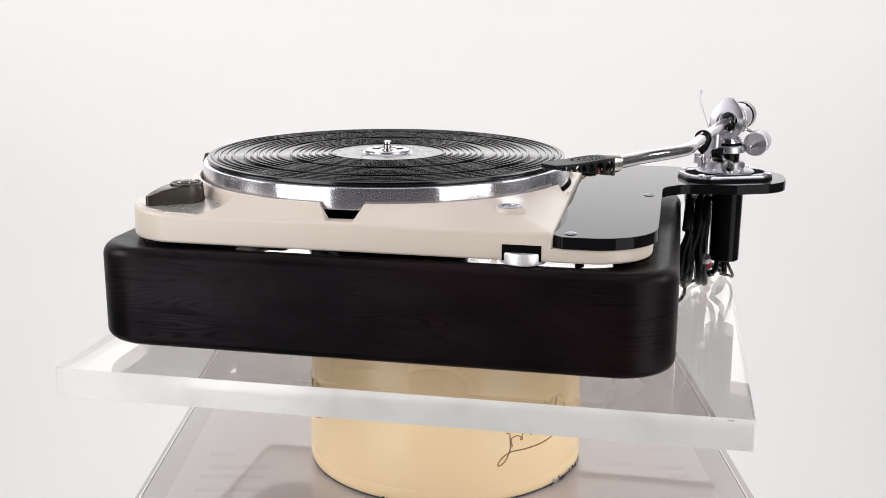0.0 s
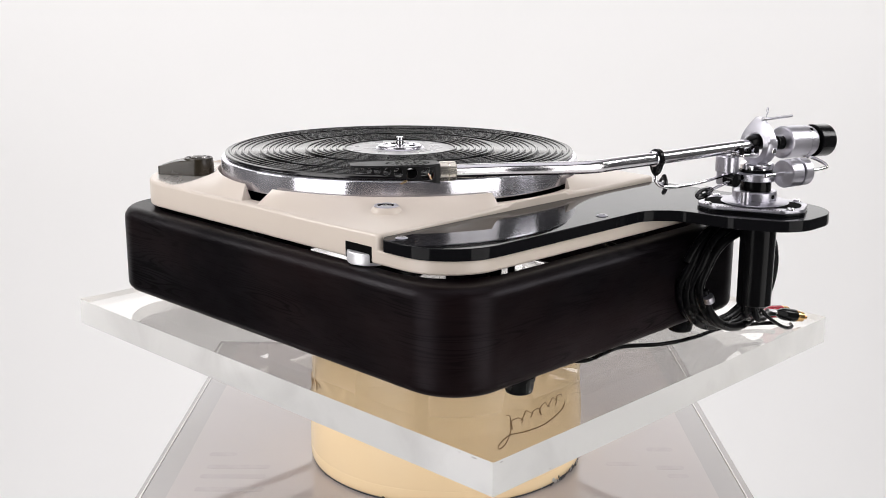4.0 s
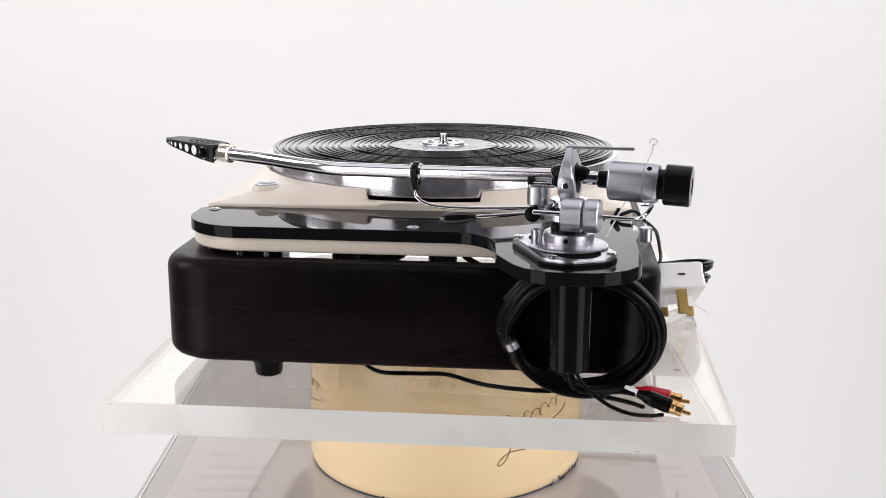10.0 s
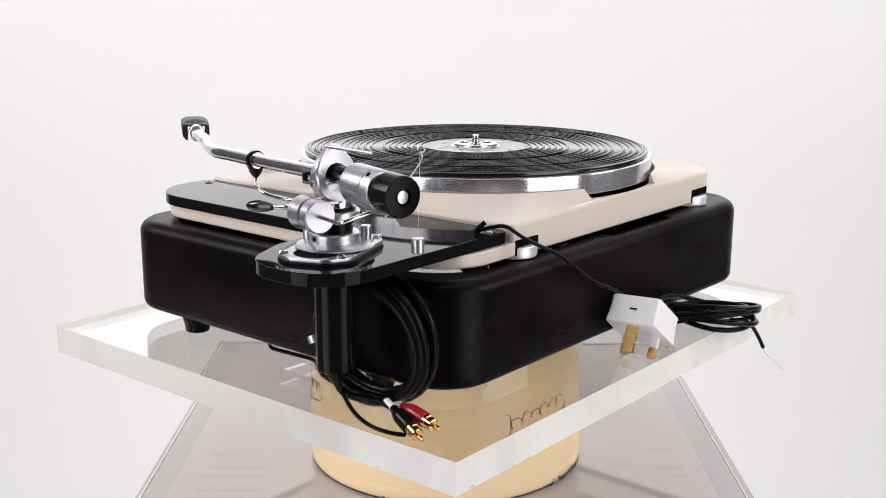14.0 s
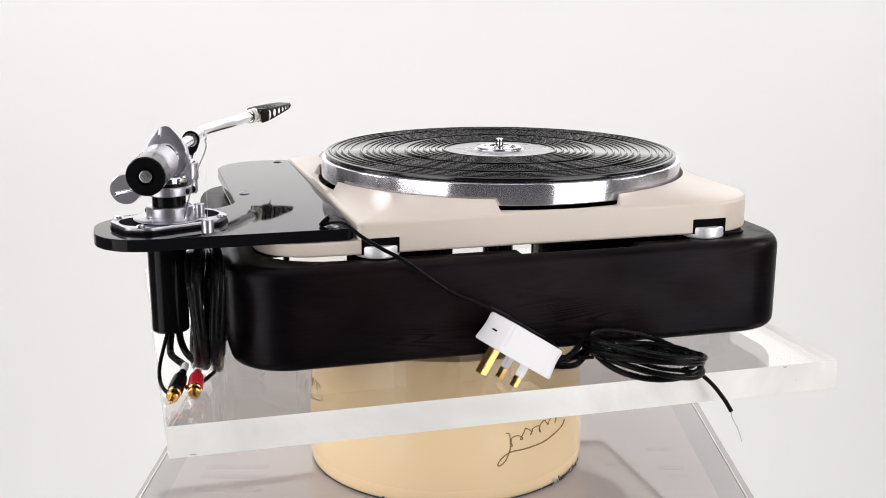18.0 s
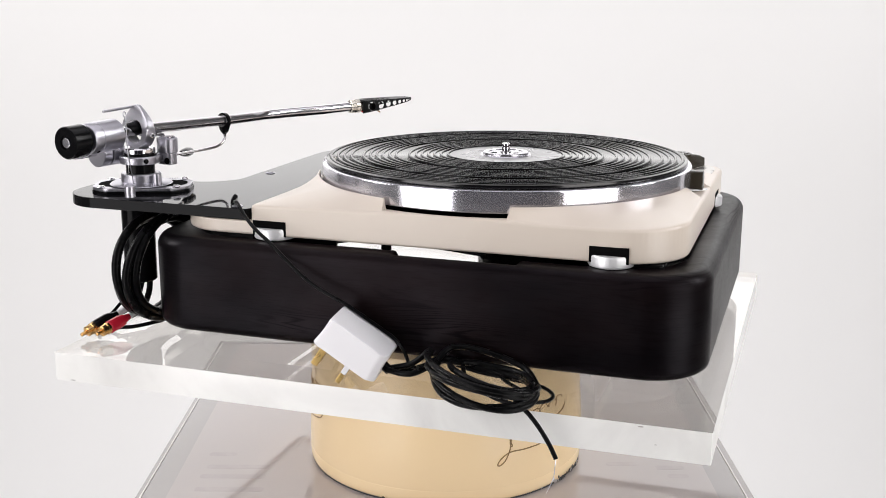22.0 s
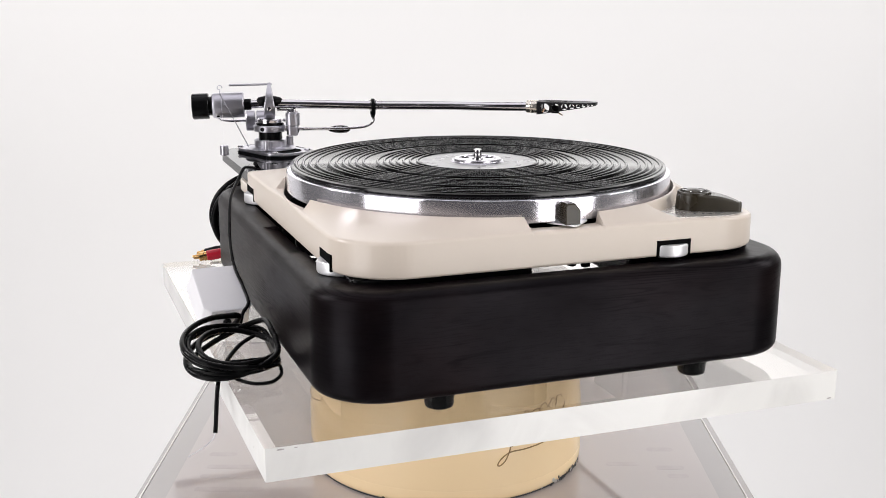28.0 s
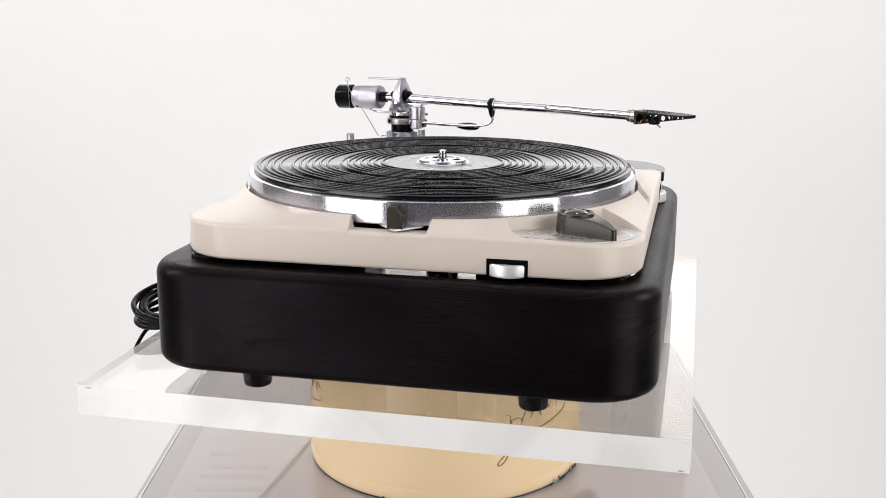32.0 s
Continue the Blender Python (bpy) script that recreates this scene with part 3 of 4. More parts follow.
    part("spindle", lathe([(0, zt + 0.0022), (0.0046, zt + 0.0022), (0.0046, zt + 0.0032), (0.0035, zt + 0.0036), (0.0033, zt + 0.0066), (0.0029, zt + 0.0068), (0.0029, zt + 0.0074), (0.0033, zt + 0.0076), (0.0032, zt + 0.0094), (0.0026, zt + 0.0099), (0, zt + 0.0099)], (CX, CY, 0), segs=28), M_CHROME, rp, smooth=30)
    # black discs paint the shade of three hub holes
    for k in range(3):
        a = math.radians(40 + 120 * k)
        part("hub_hole_shade", lathe([(0, 0), (0.0031, 0), (0.0031, 0.00035), (0, 0.00035)], (CX + 0.0112 * math.cos(a), CY + 0.0112 * math.sin(a), zt + 0.0021), segs=20), M_SHADE, rp, "black disc painting the shade of a round hole")
    # aluminium mushroom feet; black blocks paint the shade of their cut-outs
    for x, y, nx, ny, dz in ((0.089, -0.1655, 0, -1, 0.0), (0.0915, 0.140, 0, 1, 0.0), (-0.1675, 0.140, 0, 1, -0.0006), (-0.2062, -0.09, -1, 0, 0.0022)):
        prof = [(0, 0.0868), (0.0145, 0.0868), (0.0158, 0.0873), (0.0163, 0.0885), (0.0163, 0.0945), (0.0155, 0.0956), (0, 0.0958)]
        part("levelling_foot", lathe(prof, (x, y, dz), segs=48), M_FOOT, rp, "satin aluminium levelling foot")
        part("foot_stem", lathe([(0, 0.0857), (0.007, 0.0857), (0.007, 0.0872 + dz), (0, 0.0872 + dz)], (x, y, 0), segs=24), M_BLACK, rp, "black threaded stem under the foot")
        w = 0.0138
        if ny:
            yy = (-0.176 if ny < 0 else 0.1505)
            bm = block(x - w, x + w, min(yy + 0.0004 * ny, yy - 0.004 * ny), max(yy + 0.0004 * ny, yy - 0.004 * ny), 0.0897, 0.1012, 0.0003, 0.0003)
        else:
            bm = block(-0.2177, -0.2135, y - w, y + w, 0.0897, 0.1012, 0.0003, 0.0003)
        part("foot_recess_shade", bm, M_SHADE, rp, "black block painting the shaded recess over the foot")
    # black shapes added under the casting; they block light through the open plinth
    part("gap_blocker_can", lathe([(0, 0.043), (0.026, 0.043), (0.031, 0.047), (0.0315, 0.089), (0, 0.089)], (0.0, -0.065, 0), segs=40), M_BLACK, rp, "black can added under the casting to darken the gap")
    part("gap_blocker_drum", lathe([(0, 0.026), (0.044, 0.026), (0.047, 0.03), (0.047, 0.089), (0, 0.089)], (-0.1, 0.075, 0), segs=40), M_BLACK, rp, "black drum added under the casting to darken the gap")
    part("main_bearing", lathe([(0, 0.02), (0.010, 0.02), (0.0132, 0.024), (0.0132, 0.089), (0, 0.089)], (CX, CY, 0), segs=32), M_BLACK, rp, "black main bearing well")
    part("dial_side_blocker", block(-0.2, -0.128, -0.166, -0.106, 0.034, 0.089, 0.006, 0.002), M_BLACK, rp, "black box added under the dial to darken the gap")
    part("corner_blocker", block(-0.205, -0.15, 0.012, 0.142, 0.04, 0.089, 0.006, 0.002), M_BLACK, rp, "black box added under the casting to darken the gap")
    part("front_blocker", block(-0.05, 0.004, -0.156, -0.150, 0.006, 0.089, 0.002, 0.001), M_BLACK, rp, "black plate added under the casting to darken the gap")
    part("rear_blocker", block(0.043, 0.113, 0.132, 0.138, 0.06, 0.089, 0.002, 0.001), M_BLACK, rp, "black plate added under the casting to darken the gap")
    part("side_blocker", block(0.155, 0.162, -0.158, -0.139, 0.05, 0.089, 0.002, 0.001), M_BLACK, rp, "black plate added under the casting to darken the gap")
    part("end_blocker", block(-0.2, -0.194, -0.128, -0.0655, 0.05, 0.089, 0.002, 0.001), M_BLACK, rp, "black plate added under the casting to darken the gap")
    for px, py, pr, pz in ((-0.176, -0.031, 0.0035, 0.0775), (-0.182, -0.039, 0.0035, 0.0775), (0.157, -0.127, 0.0078, 0.05), (0.157, -0.110, 0.0048, 0.05), (0.0025, 0.135, 0.0038, 0.05), (0.12, -0.073, 0.0028, 0.056), (0.12, -0.051, 0.0028, 0.056)):
        part("stud", rod((px, py, pz), (px, py, 0.089), pr, None, 0.0008, 20), M_BLACK, rp, "short black stud under the casting")
    part("linkage_rod", sweep(curve_pts([(-0.072, 0.132, 0.084), (-0.04, 0.13, 0.0862), (-0.02, 0.128, 0.0866), (0.0, 0.12, 0.0885)], 6), 0.0016, 10), M_BLACK, rp, "thin black linkage rod")
    part("rod_end", lathe([(0, -0.0028), (0.002, -0.002), (0.0028, 0), (0.002, 0.002), (0, 0.0028)], (-0.0725, 0.132, 0.083), segs=16), M_BLACK, rp)
    part("wire_loom", sweep(curve_pts([(0.14, 0.02, 0.089), (0.142, 0.03, 0.08), (0.145, 0.044, 0.073), (0.146, 0.058, 0.066)], 6), 0.0024, 10), M_BLACK, rp, "black wire loom")
    part("wire_loom", sweep(curve_pts([(0.12, -0.02, 0.089), (0.12, -0.028, 0.08), (0.118, -0.04, 0.07)], 6), 0.0024, 10), M_BLACK, rp, "black wire loom")
    # brown knob and its plate
    bm = prism(fillet([(-0.2115, -0.170, 0.041), (-0.138, -0.1705, 0.006), (-0.150, -0.124, 0.012), (-0.176, -0.097, 0.02), (-0.197, -0.0905, 0.03), (-0.2115, -0.094, 0.006)], 6), -0.0006, 0.0005, 0.0003, 0.0002)
    for v in bm.verts:
        v.co.z += dial_floor(v.co.x, v.co.y)
    part("dial_plate", bm, M_PLATE, rp, "etched metal dial plate")
    for k in range(9):
        a = math.radians(150 + 15 * k)
        q = Vector((KX + 0.003 + 0.0235 * math.cos(a), KY + 0.006 + 0.0235 * math.sin(a), 0))
        q.z = dial_floor(q.x, q.y) + 0.0005
        mk = block(-0.0022, 0.0022, -0.0005, 0.0005, 0.0, 0.0002, 0.0001, 0.00005, Matrix.Translation(q) @ Matrix.Rotation(a, 4, "Z"))
        part("dial_mark", mk, M_DARK, rp, "dark etched mark")
    knob = part("speed_knob", knob_mesh(), M_BROWN, rp, "dark brown pointer knob", smooth=35)
    part("cap", lathe([(0, 0.1248), (0.0090, 0.1248), (0.0088, 0.1262), (0.0070, 0.1276), (0.0045, 0.1284), (0.002, 0.1287), (0, 0.1287)], (KX + 0.003, KY + 0.006, 0), segs=32), M_BROWN, knob, "ribbed dark knob cap", smooth=20)
    for k in range(6):
        a = math.radians(60 * k + 10)
        q = Vector((KX + 0.003, KY + 0.006, 0))
        part("cap_rib", block(0.0046, 0.0088, -0.0005, 0.0005, 0.1250, 0.1279, 0.0002, 0.0002, Matrix.Translation(q) @ Matrix.Rotation(a, 4, "Z")), M_CHROME, knob)
    # stop lever
    prof = [(0.0055, 0.1165), (0.0055, 0.1302), (0.0046, 0.1312), (-0.001, 0.1314), (-0.0055, 0.1262), (-0.0055, 0.1165)]
    bm = bmesh.new()
    rings = [[bm.verts.new((-0.2078 + dx, -0.0125 + (y * sc), 0.1165 + (z - 0.1165) * sc)) for y, z in prof] for dx, sc in ((-0.0052, 0.94), (-0.0046, 1.0), (0.0046, 1.0), (0.0052, 0.94))]
    for p, q in zip(rings, rings[1:]):
        for i in range(6):
            bm.faces.new((p[i], p[(i + 1) % 6], q[(i + 1) % 6], q[i]))
    bm.faces.new(rings[0])
    bm.faces.new(rings[-1])
    part("stop_lever", bm, M_BROWN, rp, "dark brown lever tab", smooth=15)
    part("lever_plate", prism(fillet([(-0.2172, -0.0128, 0.0015), (-0.2018, -0.0290, 0.001), (-0.196, -0.029, 0.001), (-0.196, 0.001, 0.001), (-0.2008, 0.001, 0.001)][::1], 3), 0.1158, 0.1168, 0.0002, 0.0002), M_FOOT, rp, "bent steel lever plate")
    # level
    lv = part("spirit_level", lathe([(0, 0.1188), (0.0088, 0.1188), (0.0090, 0.1207), (0.0085, 0.1213), (0.0072, 0.1215), (0.0068, 0.1210), (0, 0.1210)], (0.0748, -0.137, 0), segs=40), M_SATIN, rp, "steel spirit level bezel")
    part("level_boss", lathe([(0, 0.112), (0.0118, 0.1158), (0.0112, 0.1176), (0.0104, 0.1190), (0.0097, 0.1199), (0.0090, 0.1203), (0, 0.1203)], (0.0748, -0.137, 0), segs=48), M_CREAM, rp, "raised cream boss round the level")
    part("level_glass", lathe([(0, 0.12105), (0.0066, 0.12105), (0.0064, 0.1214), (0.0035, 0.1219), (0, 0.1220)], (0.0748, -0.137, 0), segs=32), M_LENS, lv)
    return rp


def knob_mesh():
    """A pointer knob: a round boss with a long tapering nose."""
    tip = Vector((-0.1982, -0.1585))
    c = Vector((KX + 0.003, KY + 0.006))
    d = (tip - c).normalized()
    s = Vector((-d.y, d.x))
    L = (tip - c).length
    boss = lathe([(0, 0.1112), (0.0128, 0.1112), (0.0131, 0.1118), (0.0124, 0.1262), (0.0119, 0.1271), (0.0110, 0.1273), (0.0100, 0.1266), (0.0094, 0.1250), (0, 0.1250)], (c.x, c.y, 0), segs=40)
    # the body swells round the boss and runs out in a blunt convex nose
    ra, rb = 0.0130, 0.0028
    far = L - rb
    g = math.asin((ra - rb) / far)
    plan = [(ra * math.cos(a), ra * math.sin(a)) for a in [math.pi / 2 - g + (math.pi + 2 * g) * k / 20 for k in range(21)]]
    edge = [(far + rb * math.cos(a), rb * math.sin(a)) for a in [-math.pi / 2 + g + (math.pi - 2 * g) * k / 12 for k in range(13)]]
    flanks = [[(p[0] + (q[0] - p[0]) * k / 6, p[1] + (q[1] - p[1]) * k / 6) for k in range(1, 6)] for p, q in ((plan[-1], edge[0]), (edge[-1], plan[0]))]
    plan = plan + flanks[0] + edge + flanks[1]
    bm = bmesh.new()
    rings = []
    for off, z in ((1.03, 0.0), (1.02, 0.3), (1.0, 0.62), (0.985, 0.82), (0.945, 0.93), (0.87, 0.985), (0.7, 1.0)):
        row = []
        for x, y in plan:
            ax = max(0.0, min(x, far))
            u = ax / far
            px, py = ax + (x - ax) * off, y * off
            h = 0.1266 - 0.0014 * u - 0.0046 * u ** 3
            row.append(bm.verts.new((c.x + d.x * px + s.x * py, c.y + d.y * px + s.y * py, 0.1112 + (h - 0.1112) * z)))
        rings.append(row)
    n = len(plan)
    for p, q in zip(rings, rings[1:]):
        for i in range(n):
            bm.faces.new((p[i], p[(i + 1) % n], q[(i + 1) % n], q[i]))
    bm.faces.new(rings[0])
    ends = rings[-1]
    spine = [bm.verts.new((c.x + d.x * far * k / 4, c.y + d.y * far * k / 4, 0.1266 - 0.0014 * (k / 4) - 0.0046 * (k / 4) ** 3)) for k in range(5)]
    for i in range(n):
        va, vb = ends[i], ends[(i + 1) % n]
        ka, kb = [min(range(5), key=lambda k: (spine[k].co - v.co).length) for v in (va, vb)]
        bm.faces.new((va, vb, spine[ka]))
        if ka != kb:
            bm.faces.new((vb, spine[kb], spine[ka]))
    # the nose starts behind the boss's hollow
    for v in bm.verts:
        g = (Vector((v.co.x, v.co.y)) - c).length
        if g < 0.0094:
            v.co.z = min(v.co.z, 0.1248)
    return join(boss, bm)


# ---- arm board ----
BOARD = fillet([(EDGE + 0.0018, -0.1705, 0.002), (0.1165, -0.178, 0.004), (0.181, -0.178, 0.046), (0.181, 0.033, 0.025), (0.2, 0.052, 0.03), (0.242, 0.055, 0.03), (0.2865, 0.075, 0.035), (0.2865, 0.1475, 0.036), (0.113, 0.1475, 0.002), (EDGE + 0.0018, 0.142, 0.002)], 18)


def build_board():
    bd = thing("arm_board", (0.18, 0.0, HI), "glossy black acrylic arm board screwed to the cream chassis", "arm board")
    part("board", prism(BOARD, HI + 0.0003, 0.1086, 0.0006, 0.0006, 2), M_BLACKACR, bd, smooth=50)
    for x, y in ((0.1217, -0.1657), (0.1703, -0.0072), (0.124, 0.1395)):
        part("screw", lathe([(0, 0.1086), (0.0042, 0.1086), (0.0044, 0.1089), (0.003, 0.1097), (0, 0.10995)], (x, y, 0), segs=24), M_SATIN, bd, "domed steel screw")
        # a slightly raised black bar paints the slot's shade
        part("screw_slot_shade", block(-0.0024, 0.0024, -0.0005, 0.0005, 0.1094, 0.10998, 0.0001, 0.0001, Matrix.Translation((x, y, 0)) @ Matrix.Rotation(x * 40 + y * 9, 4, "Z")), M_BLACK, bd, "black bar painting the shade of the screw slot")
    part("cable_pod", lathe([(0, 0.0315), (0.0120, 0.0315), (0.0132, 0.0327), (0.0137, 0.0998), (0, 0.0998)], (0.2375, 0.1042, 0), segs=56), M_BLACK, bd, "black tube under the board")
    return bd


# ---- tonearm ----
PIV = Vector((0.2340, 0.1015, 0.1585))
ARM_DIR = Vector((-0.0225, -0.1, -0.003)).normalized()
SIDE = Vector((ARM_DIR.y, -ARM_DIR.x, 0)).normalized()      # towards the record
BACK = -Vector((ARM_DIR.x, ARM_DIR.y, 0)).normalized()


def build_arm():
    ta = thing("tonearm", (PIV.x, PIV.y, 0.1086), "long chrome and satin aluminium tonearm parked on its rest", "tonearm")
    # sliding base
    m = Matrix.Translation((0.234, 0.0985, 0)) @ Matrix.Rotation(radians(22), 4, "Z")
    for name, z0, z1, grow, material in (("base_gasket", 0.1086, 0.1106, 0.0005, M_BLACK), ("base_plate", 0.1107, 0.1132, 0.0, M_SATIN)):
        a, b = 0.0395 + grow, 0.0255 + grow
        ln = fillet([(-a, -0.0135, 0.011), (-a + 0.0125, -b, 0.010), (a - 0.0125, -b, 0.010), (a, -0.0135, 0.011), (a, 0.0135, 0.011), (a - 0.0125, b, 0.010), (-a + 0.0125, b, 0.010), (-a, 0.0135, 0.011)], 7)
        bm = prism(ln, z0, z1, 0.0004, 0.0004, 2)
        bmesh.ops.transform(bm, matrix=m, verts=bm.verts[:])
        base = part(name, bm, material, ta, "satin aluminium sliding base plate" if name == "base_plate" else "black gasket")
    # a flat black inlay paints the shade of the sliding slot
    bm = block(-0.0362, 0.0362, -0.0145, 0.0145, 0.1132, 0.1135, 0.0124, 0.0001, m)
    part("slot", bm, M_SHADE, ta, "black inlay painting the shade of the sliding slot")
    ticks = [block(-0.0245 + 0.0021 * k, -0.0236 + 0.0021 * k, -0.0252, -0.0226, 0.1131, 0.1134, 0.0001, 0.00005, m) for k in range(24)]
    part("scale", join(*ticks), M_BLACK, ta, "row of fine black ticks along the base plate")
    for sx, sy in ((-0.0305, -0.0195), (0.0305, -0.0195), (0.0305, 0.0195), (-0.0305, 0.0195)):
        p = m @ Vector((sx, sy, 0))
        part("base_screw", lathe([(0, 0.1132), (0.0031, 0.1132), (0.0033, 0.1138), (0.0024, 0.1149), (0.0009, 0.1151), (0.0008, 0.1143), (0, 0.1143)], (p.x, p.y, 0), segs=20), M_CHROME, ta)
    x, y = PIV.x, PIV.y
    part("flange", lathe([(0, 0.1135), (0.0245, 0.1135), (0.0255, 0.1141), (0.0245, 0.1151), (0.017, 0.1162), (0, 0.1162)], (x, y, 0), segs=56), M_SATIN, ta, "round satin flange")
    part("lower_collar", lathe([(0, 0.116), (0.0158, 0.116), (0.0162, 0.1166), (0.0162, 0.1222), (0.0155, 0.1229), (0, 0.1229)], (x, y, 0), segs=48), M_SATIN, ta)
    part("collar_screw", rod((x + 0.0157, y - 0.002, 0.1195), (x + 0.0166, y - 0.0022, 0.1195), 0.0016), M_BLACK, ta, "small dark grub screw")
    part("pillar", lathe([(0, 0.1228), (0.0118, 0.1228), (0.0118, 0.1315), (0, 0.1315)], (x, y, 0), segs=40), M_BLACK, ta, "black pillar")
    part("upper_collar", lathe([(0, 0.1312), (0.016, 0.1312), (0.0165, 0.1318), (0.0165, 0.1366), (0.0158, 0.1374), (0, 0.1374)], (x, y, 0), segs=48), M_SATIN, ta)
    part("collar_ring", lathe([(0, 0.1374), (0.0138, 0.1374), (0.014, 0.1378), (0.0138, 0.1392), (0, 0.1394)], (x, y, 0), segs=40), M_BLACK, ta, "black ring over the collar")
    part("pivot_cap", lathe([(0, 0.1394), (0.0125, 0.1394), (0.0128, 0.14), (0.0128, 0.143), (0.0118, 0.144), (0, 0.144)], (x, y, 0), segs=40), M_CHROME, ta)
    for k, (px, py) in enumerate(((x + 0.0035, y - 0.0205), (x - 0.0205, y + 0.008))):
        part("pillar_bolt", rod((px, py, 0.1148), (px, py, 0.1245), 0.0036, None, 0.0005), M_SATIN, ta, "knurled pillar bolt")
    # pointed yoke, a ring with a peak, set across the arm
    bm = bmesh.new()
    c = Vector((x, y, 0.1585))
    th = 0.0048
    shape = [(0.0152 * math.cos(math.radians(a)), 0.0162 * math.sin(math.radians(a))) for a in range(-202, 23, 6)]
    shape += [(0.0118, 0.0105), (0.0068, 0.0165), (0.0030, 0.0203), (0.0, 0.0208), (-0.0030, 0.0203), (-0.0068, 0.0165), (-0.0118, 0.0105)]
    peak = []
    for k in range(40):
        dx, dy = math.sin(2 * math.pi * k / 40), -math.cos(2 * math.pi * k / 40)
        best = 0.015
        for i in range(len(shape)):
            (px, py), (qx, qy) = shape[i - 1], shape[i]
            den = dx * (qy - py) - dy * (qx - px)
            if abs(den) > 1e-12:
                t1 = (px * (qy - py) - py * (qx - px)) / den
                t2 = (px * dy - py * dx) / den
                if t1 > 0.005 and -1e-9 <= t2 <= 1 + 1e-9:
                    best = t1
        peak.append((dx * best, dy * best))
    hole = [(math.sin(2 * math.pi * k / 40) * 0.0092, -math.cos(2 * math.pi * k / 40) * 0.0098 - 0.001) for k in range(40)]
    rings = []
    for ln, off, sc in ((hole, -th, 1.0), (peak, -th, 0.93), (peak, -th + 0.0012, 1.0), (peak, th - 0.0012, 1.0), (peak, th, 0.93), (hole, th, 1.0)):
        rings.append([bm.verts.new(c + SIDE * (u * sc) + Vector((0, 0, w * sc)) + BACK * (off * (1.12 - 0.78 * max(0.0, (w + 0.002) / 0.0228)))) for u, w in ln])
    rings.append(rings[0])
    for a, b in zip(rings, rings[1:]):
        for i in range(40):
            bm.faces.new((a[i], a[(i + 1) % 40], b[(i + 1) % 40], b[i]))
    part("yoke", bm, M_SATIN, ta, "pointed satin aluminium bearing yoke")
    for s in (-1, 1):
        p = c + SIDE * (0.0150 * s) - Vector((0, 0, 0.004))
        part("pivot_screw", rod(p, p + SIDE * 0.0012 * s, 0.0022), M_CHROME, ta)
    part("bearing_block", lathe([(0, -0.0125), (0.0030, -0.0125), (0.0048, -0.0105), (0.0055, -0.007), (0.0062, -0.004), (0.0062, 0.004), (0.0055, 0.007), (0.0048, 0.0105), (0.0030, 0.0125), (0, 0.0125)], PIV + Vector((0, 0, 0.0016)), BACK, 32), M_BLACK, ta, "black knife-edge bearing block")
    for o in (-0.008, 0.008):
        q = PIV + ARM_DIR * 0.0165 + ARM_DIR * o
        part("lift_ear", lathe([(0, 0.1530), (0.0019, 0.1530), (0.0019, 0.1572), (0.0012, 0.1582), (0, 0.1584)], (q.x - SIDE.x * 0.0064, q.y - SIDE.y * 0.0064, 0), segs=16), M_BLACK, ta)
    q = PIV + ARM_DIR * 0.0165
    lift = Matrix.Translation((q.x, q.y, 0)) @ Matrix((SIDE, ARM_DIR, Vector((0, 0, 1)))).transposed().to_4x4()
    part("lift_bar", block(-0.0085, 0.0045, -0.0095, 0.0095, 0.1513, 0.1533, 0.002, 0.0005, lift), M_TUBE, ta, "dark polished lift bar under the tube")
    # arm tube with its bend
    col = Vector((0.2112, 0.0005, 0.1555))
    end = Vector((0.1490, -0.1440, 0.1555))
    head = Vector((0.1090, -0.1997, 0.1560))
    a = PIV + ARM_DIR * 0.006
    b1 = Vector((0.1985, -0.058, 0.1545))
    hd = (end - head).normalized()
    b2 = end + Vector((0.0185, 0.0345, -0.0005))
    line = [a, PIV.lerp(col, 0.5), col, col.lerp(b1, 0.6)] + [b1, b1 + (b2 - b1) * 0.5 + Vector((0.0016, 0.0, 0)), b2, end.lerp(b2, 0.45), end]
    part("arm_tube", sweep(curve_pts(line, 8), 0.0046, 20), M_TUBE, ta, "polished chrome arm tube")
    fd = (head - end).normalized()
    part("locking_collar", lathe([(0, -0.002), (0.0052, -0.002), (0.0064, -0.0012), (0.0066, 0.003), (0.0062, 0.0034), (0.0066, 0.0038), (0.0066, 0.009), (0.006, 0.0098), (0, 0.0098)], end, fd, 32), M_NICKEL, ta, "warm nickel locking collar")
    # perforated head shell: a tapering open trough
    L = (head - end).length
    up = Vector((0, 0, 1))
    up = (up - fd * up.dot(fd)).normalized()
    sd = fd.cross(up).normalized()
    st = end + fd * 0.0098
    LL = L - 0.0098
    rows = 12

    def ring(k, t):
        u = k / rows
        w = 0.0080 + 0.0030 * math.sin(min(1, u * 6) * math.pi / 2) - 0.0044 * max(0, (u - 0.72) / 0.28) ** 2.2
        hi = 0.0062 - 0.0005 * u
        lo = -0.0068 + 0.0098 * u
        return w - t, hi - t, lo

    def side_wall(bm, sgn):
        """One flank of the shell, pierced by a row of round holes that shrink to the tip."""
        N = 20
        cuts = [0.05]
        for i in range(8):
            cuts.append(cuts[-1] + 0.196 * 0.84 ** i)
        for u0, u1, pierced in [(0.0, cuts[0], False)] + [(a, b, True) for a, b in zip(cuts, cuts[1:])] + [(cuts[-1], 1.0, False)]:
            um = (u0 + u1) / 2
            corner = []
            for u, up_ in ((u0, 0), (u1, 0), (u1, 1), (u0, 1)):
                w, hi, lo = ring(rows * u, 0)
                corner.append((u * LL, w, hi - 0.0008 if up_ else lo))
            wm, him, lom = ring(rows * um, 0)
